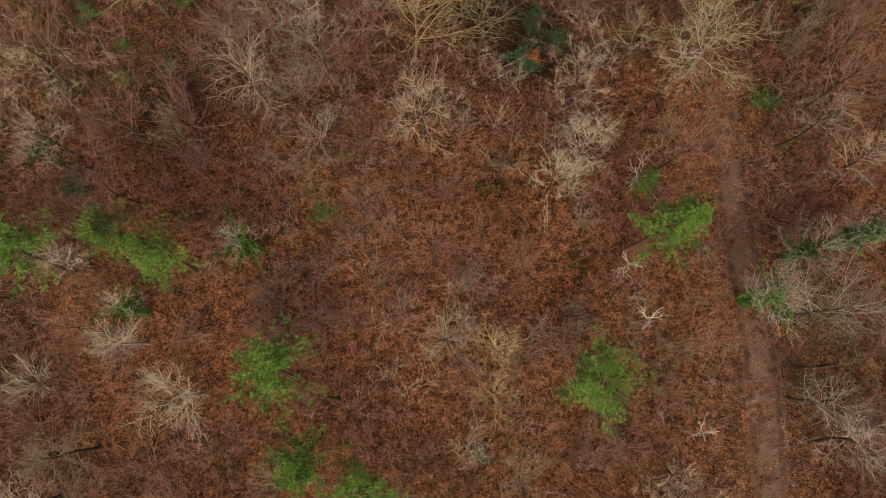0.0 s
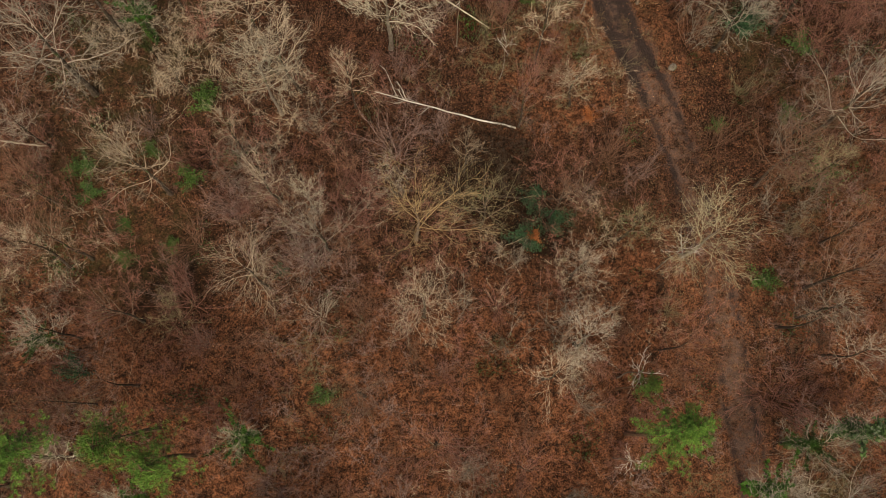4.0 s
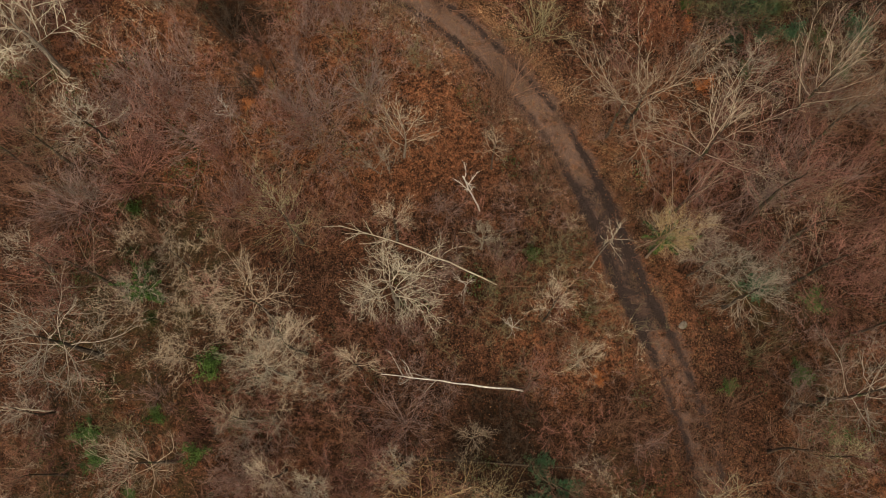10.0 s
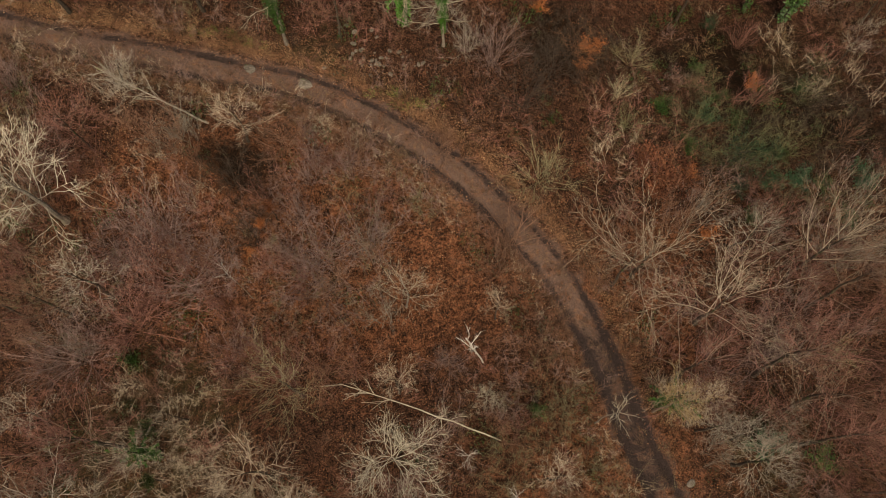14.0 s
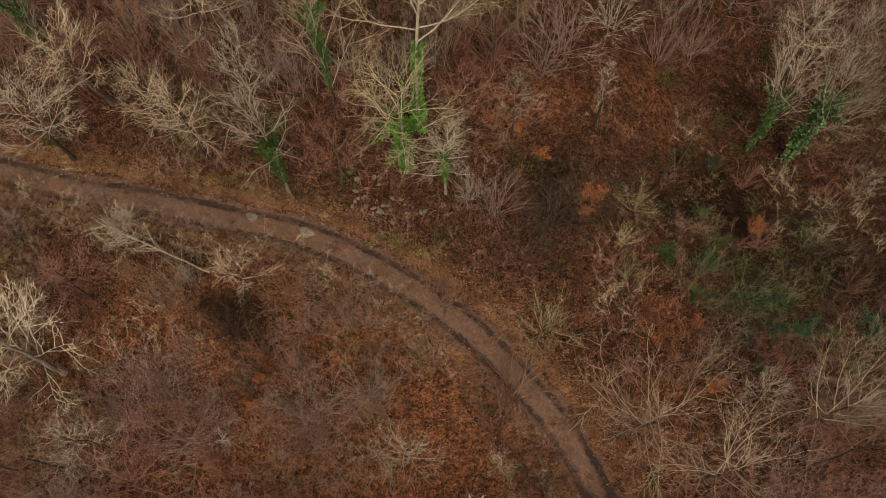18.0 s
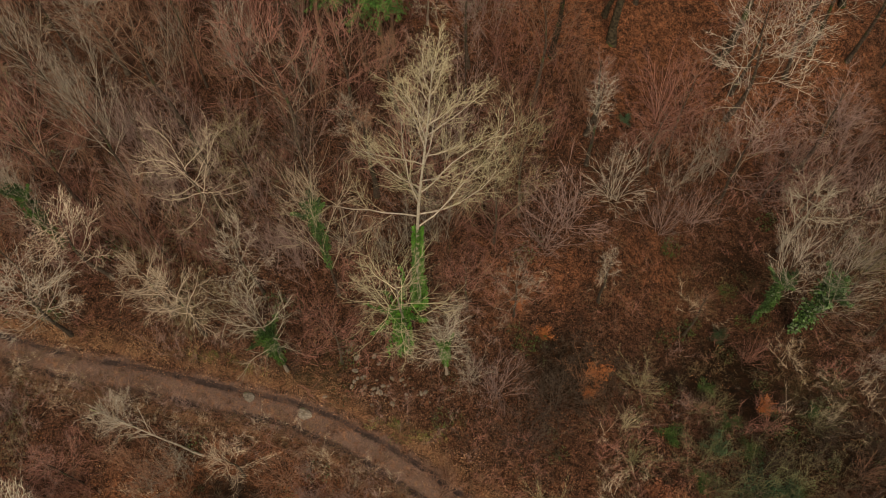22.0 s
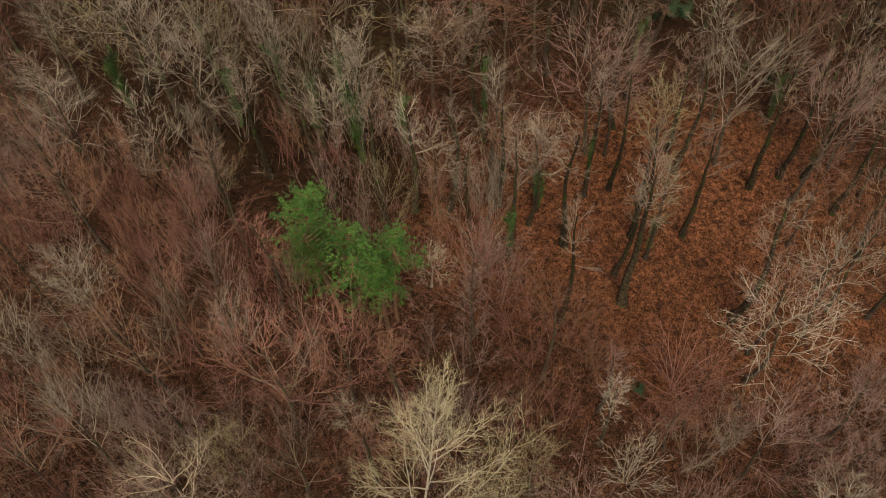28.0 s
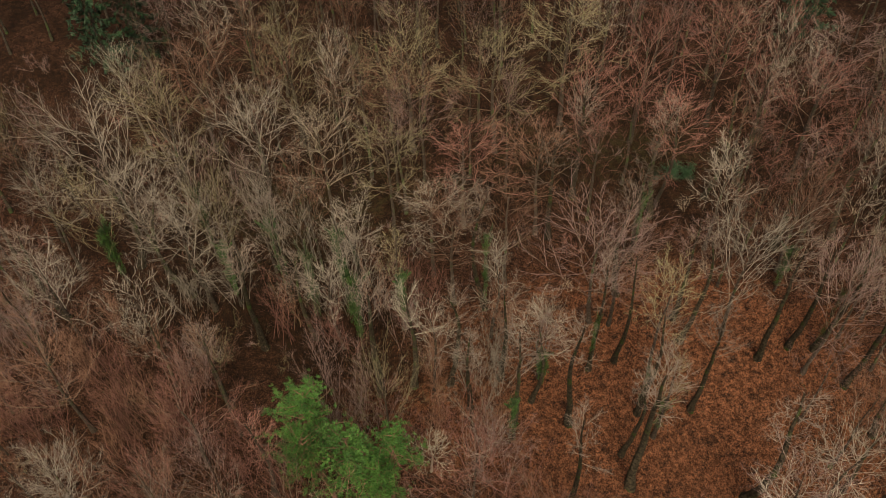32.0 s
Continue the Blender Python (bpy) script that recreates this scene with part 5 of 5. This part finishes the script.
for k in range(0, len(WAY)):
    p = WAY[k]
    if 33 < p.y < 68 and p.x > -36:
        d = (WAY[min(k + 1, len(WAY) - 1)] - WAY[max(k - 1, 0)]).normalized()
        for _ in range(2 if p.x < -4 else 1):
            o = fill.uniform(0.6 if p.x < -6 else 1.3, 3.2)
            x, y = p.x - d.y * o, p.y + d.x * o
            size = fill.uniform(0.45, 0.95)
            brush[fill.choice(("tan", "brown", "purple", "brown"))].append((x, y, floor_at(x, y), fill.uniform(0, 6.28), size, size * fill.uniform(0.6, 1.2), fill.randrange(5)))
# near-black brush packed in here and below to deepen the hollow's shade
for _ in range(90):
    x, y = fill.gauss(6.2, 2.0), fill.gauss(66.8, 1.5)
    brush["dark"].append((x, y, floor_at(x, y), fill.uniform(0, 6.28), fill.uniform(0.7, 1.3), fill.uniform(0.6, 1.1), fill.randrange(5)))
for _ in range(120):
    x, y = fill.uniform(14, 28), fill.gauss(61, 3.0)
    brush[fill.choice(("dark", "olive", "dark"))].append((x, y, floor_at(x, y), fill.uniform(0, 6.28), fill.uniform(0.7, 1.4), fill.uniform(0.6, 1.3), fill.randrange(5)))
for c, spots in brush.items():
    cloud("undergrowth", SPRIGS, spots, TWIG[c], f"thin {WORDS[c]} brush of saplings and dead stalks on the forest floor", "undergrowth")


def leaf_patch(seed, n, reach):
    rng = random.Random(seed)
    w = Wood()
    for _ in range(n):
        a, r = rng.uniform(0, 6.28), reach * math.sqrt(rng.random())
        w.leaf(Vector((math.cos(a) * r, math.sin(a) * r, rng.uniform(0.03, 0.10))), Vector((rng.uniform(-1, 1), rng.uniform(-1, 1), rng.uniform(-0.2, 0.5))).normalized(), rng.uniform(0.06, 0.12), 0.7)
    return w


LEAVES = [leaf_patch(90 + i, 26, 1.4) for i in range(4)]
spots, verge = [], []
for _ in range(1500):
    y = fill.uniform(-12, 112)
    x = fill.uniform(-1, 1) * reach_at(y)
    d = off_track(x, y)
    if d < 1.2 and fill.random() < 0.6:
        continue
    spots.append((x, y, floor_at(x, y), fill.uniform(0, 6.28), fill.uniform(0.7, 1.3), 1.0, fill.randrange(4)))
for k in range(0, len(WAY), 1):
    for side in (-1, 1):
        p = WAY[k]
        d = (WAY[min(k + 1, len(WAY) - 1)] - WAY[max(k - 1, 0)]).normalized()
        o = side * fill.uniform(1.5, 2.8)
        x, y = p.x - d.y * o, p.y + d.x * o
        if -14 < y < 75 and x > -42:
            spots.append((x, y, floor_at(x, y), fill.uniform(0, 6.28), 0.6, 1.0, fill.randrange(4)))
for k in range(len(WAY)):
    p = WAY[k]
    if not (40 < p.y < 69 and p.x > -36):
        continue
    d = (WAY[min(k + 1, len(WAY) - 1)] - WAY[max(k - 1, 0)]).normalized()
    for _ in range(6):
        o = -fill.uniform(1.5, 3.3)
        x, y = p.x - d.y * o + fill.uniform(-0.3, 0.3), p.y + d.x * o
        verge.append((x, y, floor_at(x, y) + 0.02, fill.uniform(0, 6.28), 0.55, 1.3, fill.randrange(4)))
for _ in range(420):
    x, y = fill.uniform(-28, 6), fill.uniform(48, 62)
    if off_track(x, y) > 1.6 and spell(SHADE_PITS, x, y) < 0.3 and noise.noise((x * 0.3, y * 0.3, 5.0)) > -0.1:
        verge.append((x, y, floor_at(x, y) + 0.03, fill.uniform(0, 6.28), fill.uniform(0.5, 1.0), 2.0, fill.randrange(4)))
for _ in range(520):
    x, y = fill.uniform(-28, 6), fill.uniform(43, 60)
    if off_track(x, y) > 1.6 and spell(SHADE_PITS, x, y) < 0.3:
        spots.append((x, y, floor_at(x, y), fill.uniform(0, 6.28), fill.uniform(0.6, 1.1), 2.0, fill.randrange(4)))
cloud("fallen_leaves", LEAVES, spots, LEAF_STUFF, "scattered fallen leaves, rust-brown and tan", "fallen leaves")
cloud("verge_leaves", LEAVES, verge, VERGE_LEAF, "pale tan and orange leaves drifted along the verge", "fallen leaves")
IVY_PATCH = [leaf_patch(110 + i, 90, 0.75) for i in range(3)]
spots = []
for _ in range(1600):
    y = fill.uniform(-8, 84)
    x = fill.uniform(-1, 1) * reach_at(y)
    lush = noise.noise((x * 0.22, y * 0.22, 120.0)) + 0.25 * spell(MOSSY, x, y)
    if lush + 0.5 * (16 < x < 28 and 56 < y < 67) > 0.24 and off_track(x, y) > 2.2:
        spots.append((x, y, floor_at(x, y) + 0.05, fill.uniform(0, 6.28), fill.uniform(0.6, 1.3), fill.uniform(1, 5), fill.randrange(3)))
cloud("ground_ivy", IVY_PATCH, spots, IVY, "dark green ivy creeping over the leaf litter", "ivy")
GRASS = [leaf_patch(97, 60, 0.6)]
spots = [(pick.gauss(x, 0.9), pick.gauss(y, 0.25), 0, pick.uniform(0, 6.28), 0.7, 1.0, 0) for x, y in ((-5.6, 62.3), (-4.6, 61.8), (-7.0, 62.9), (-19.5, 67.0), (-20.5, 67.2), (-17.0, 66.4)) for _ in range(5)]
cloud("verge_grass", GRASS, [(x, y, floor_at(x, y), a, w, h, k) for x, y, _, a, w, h, k in spots], MOSS, "short green grass on the verge of the track", "grass")
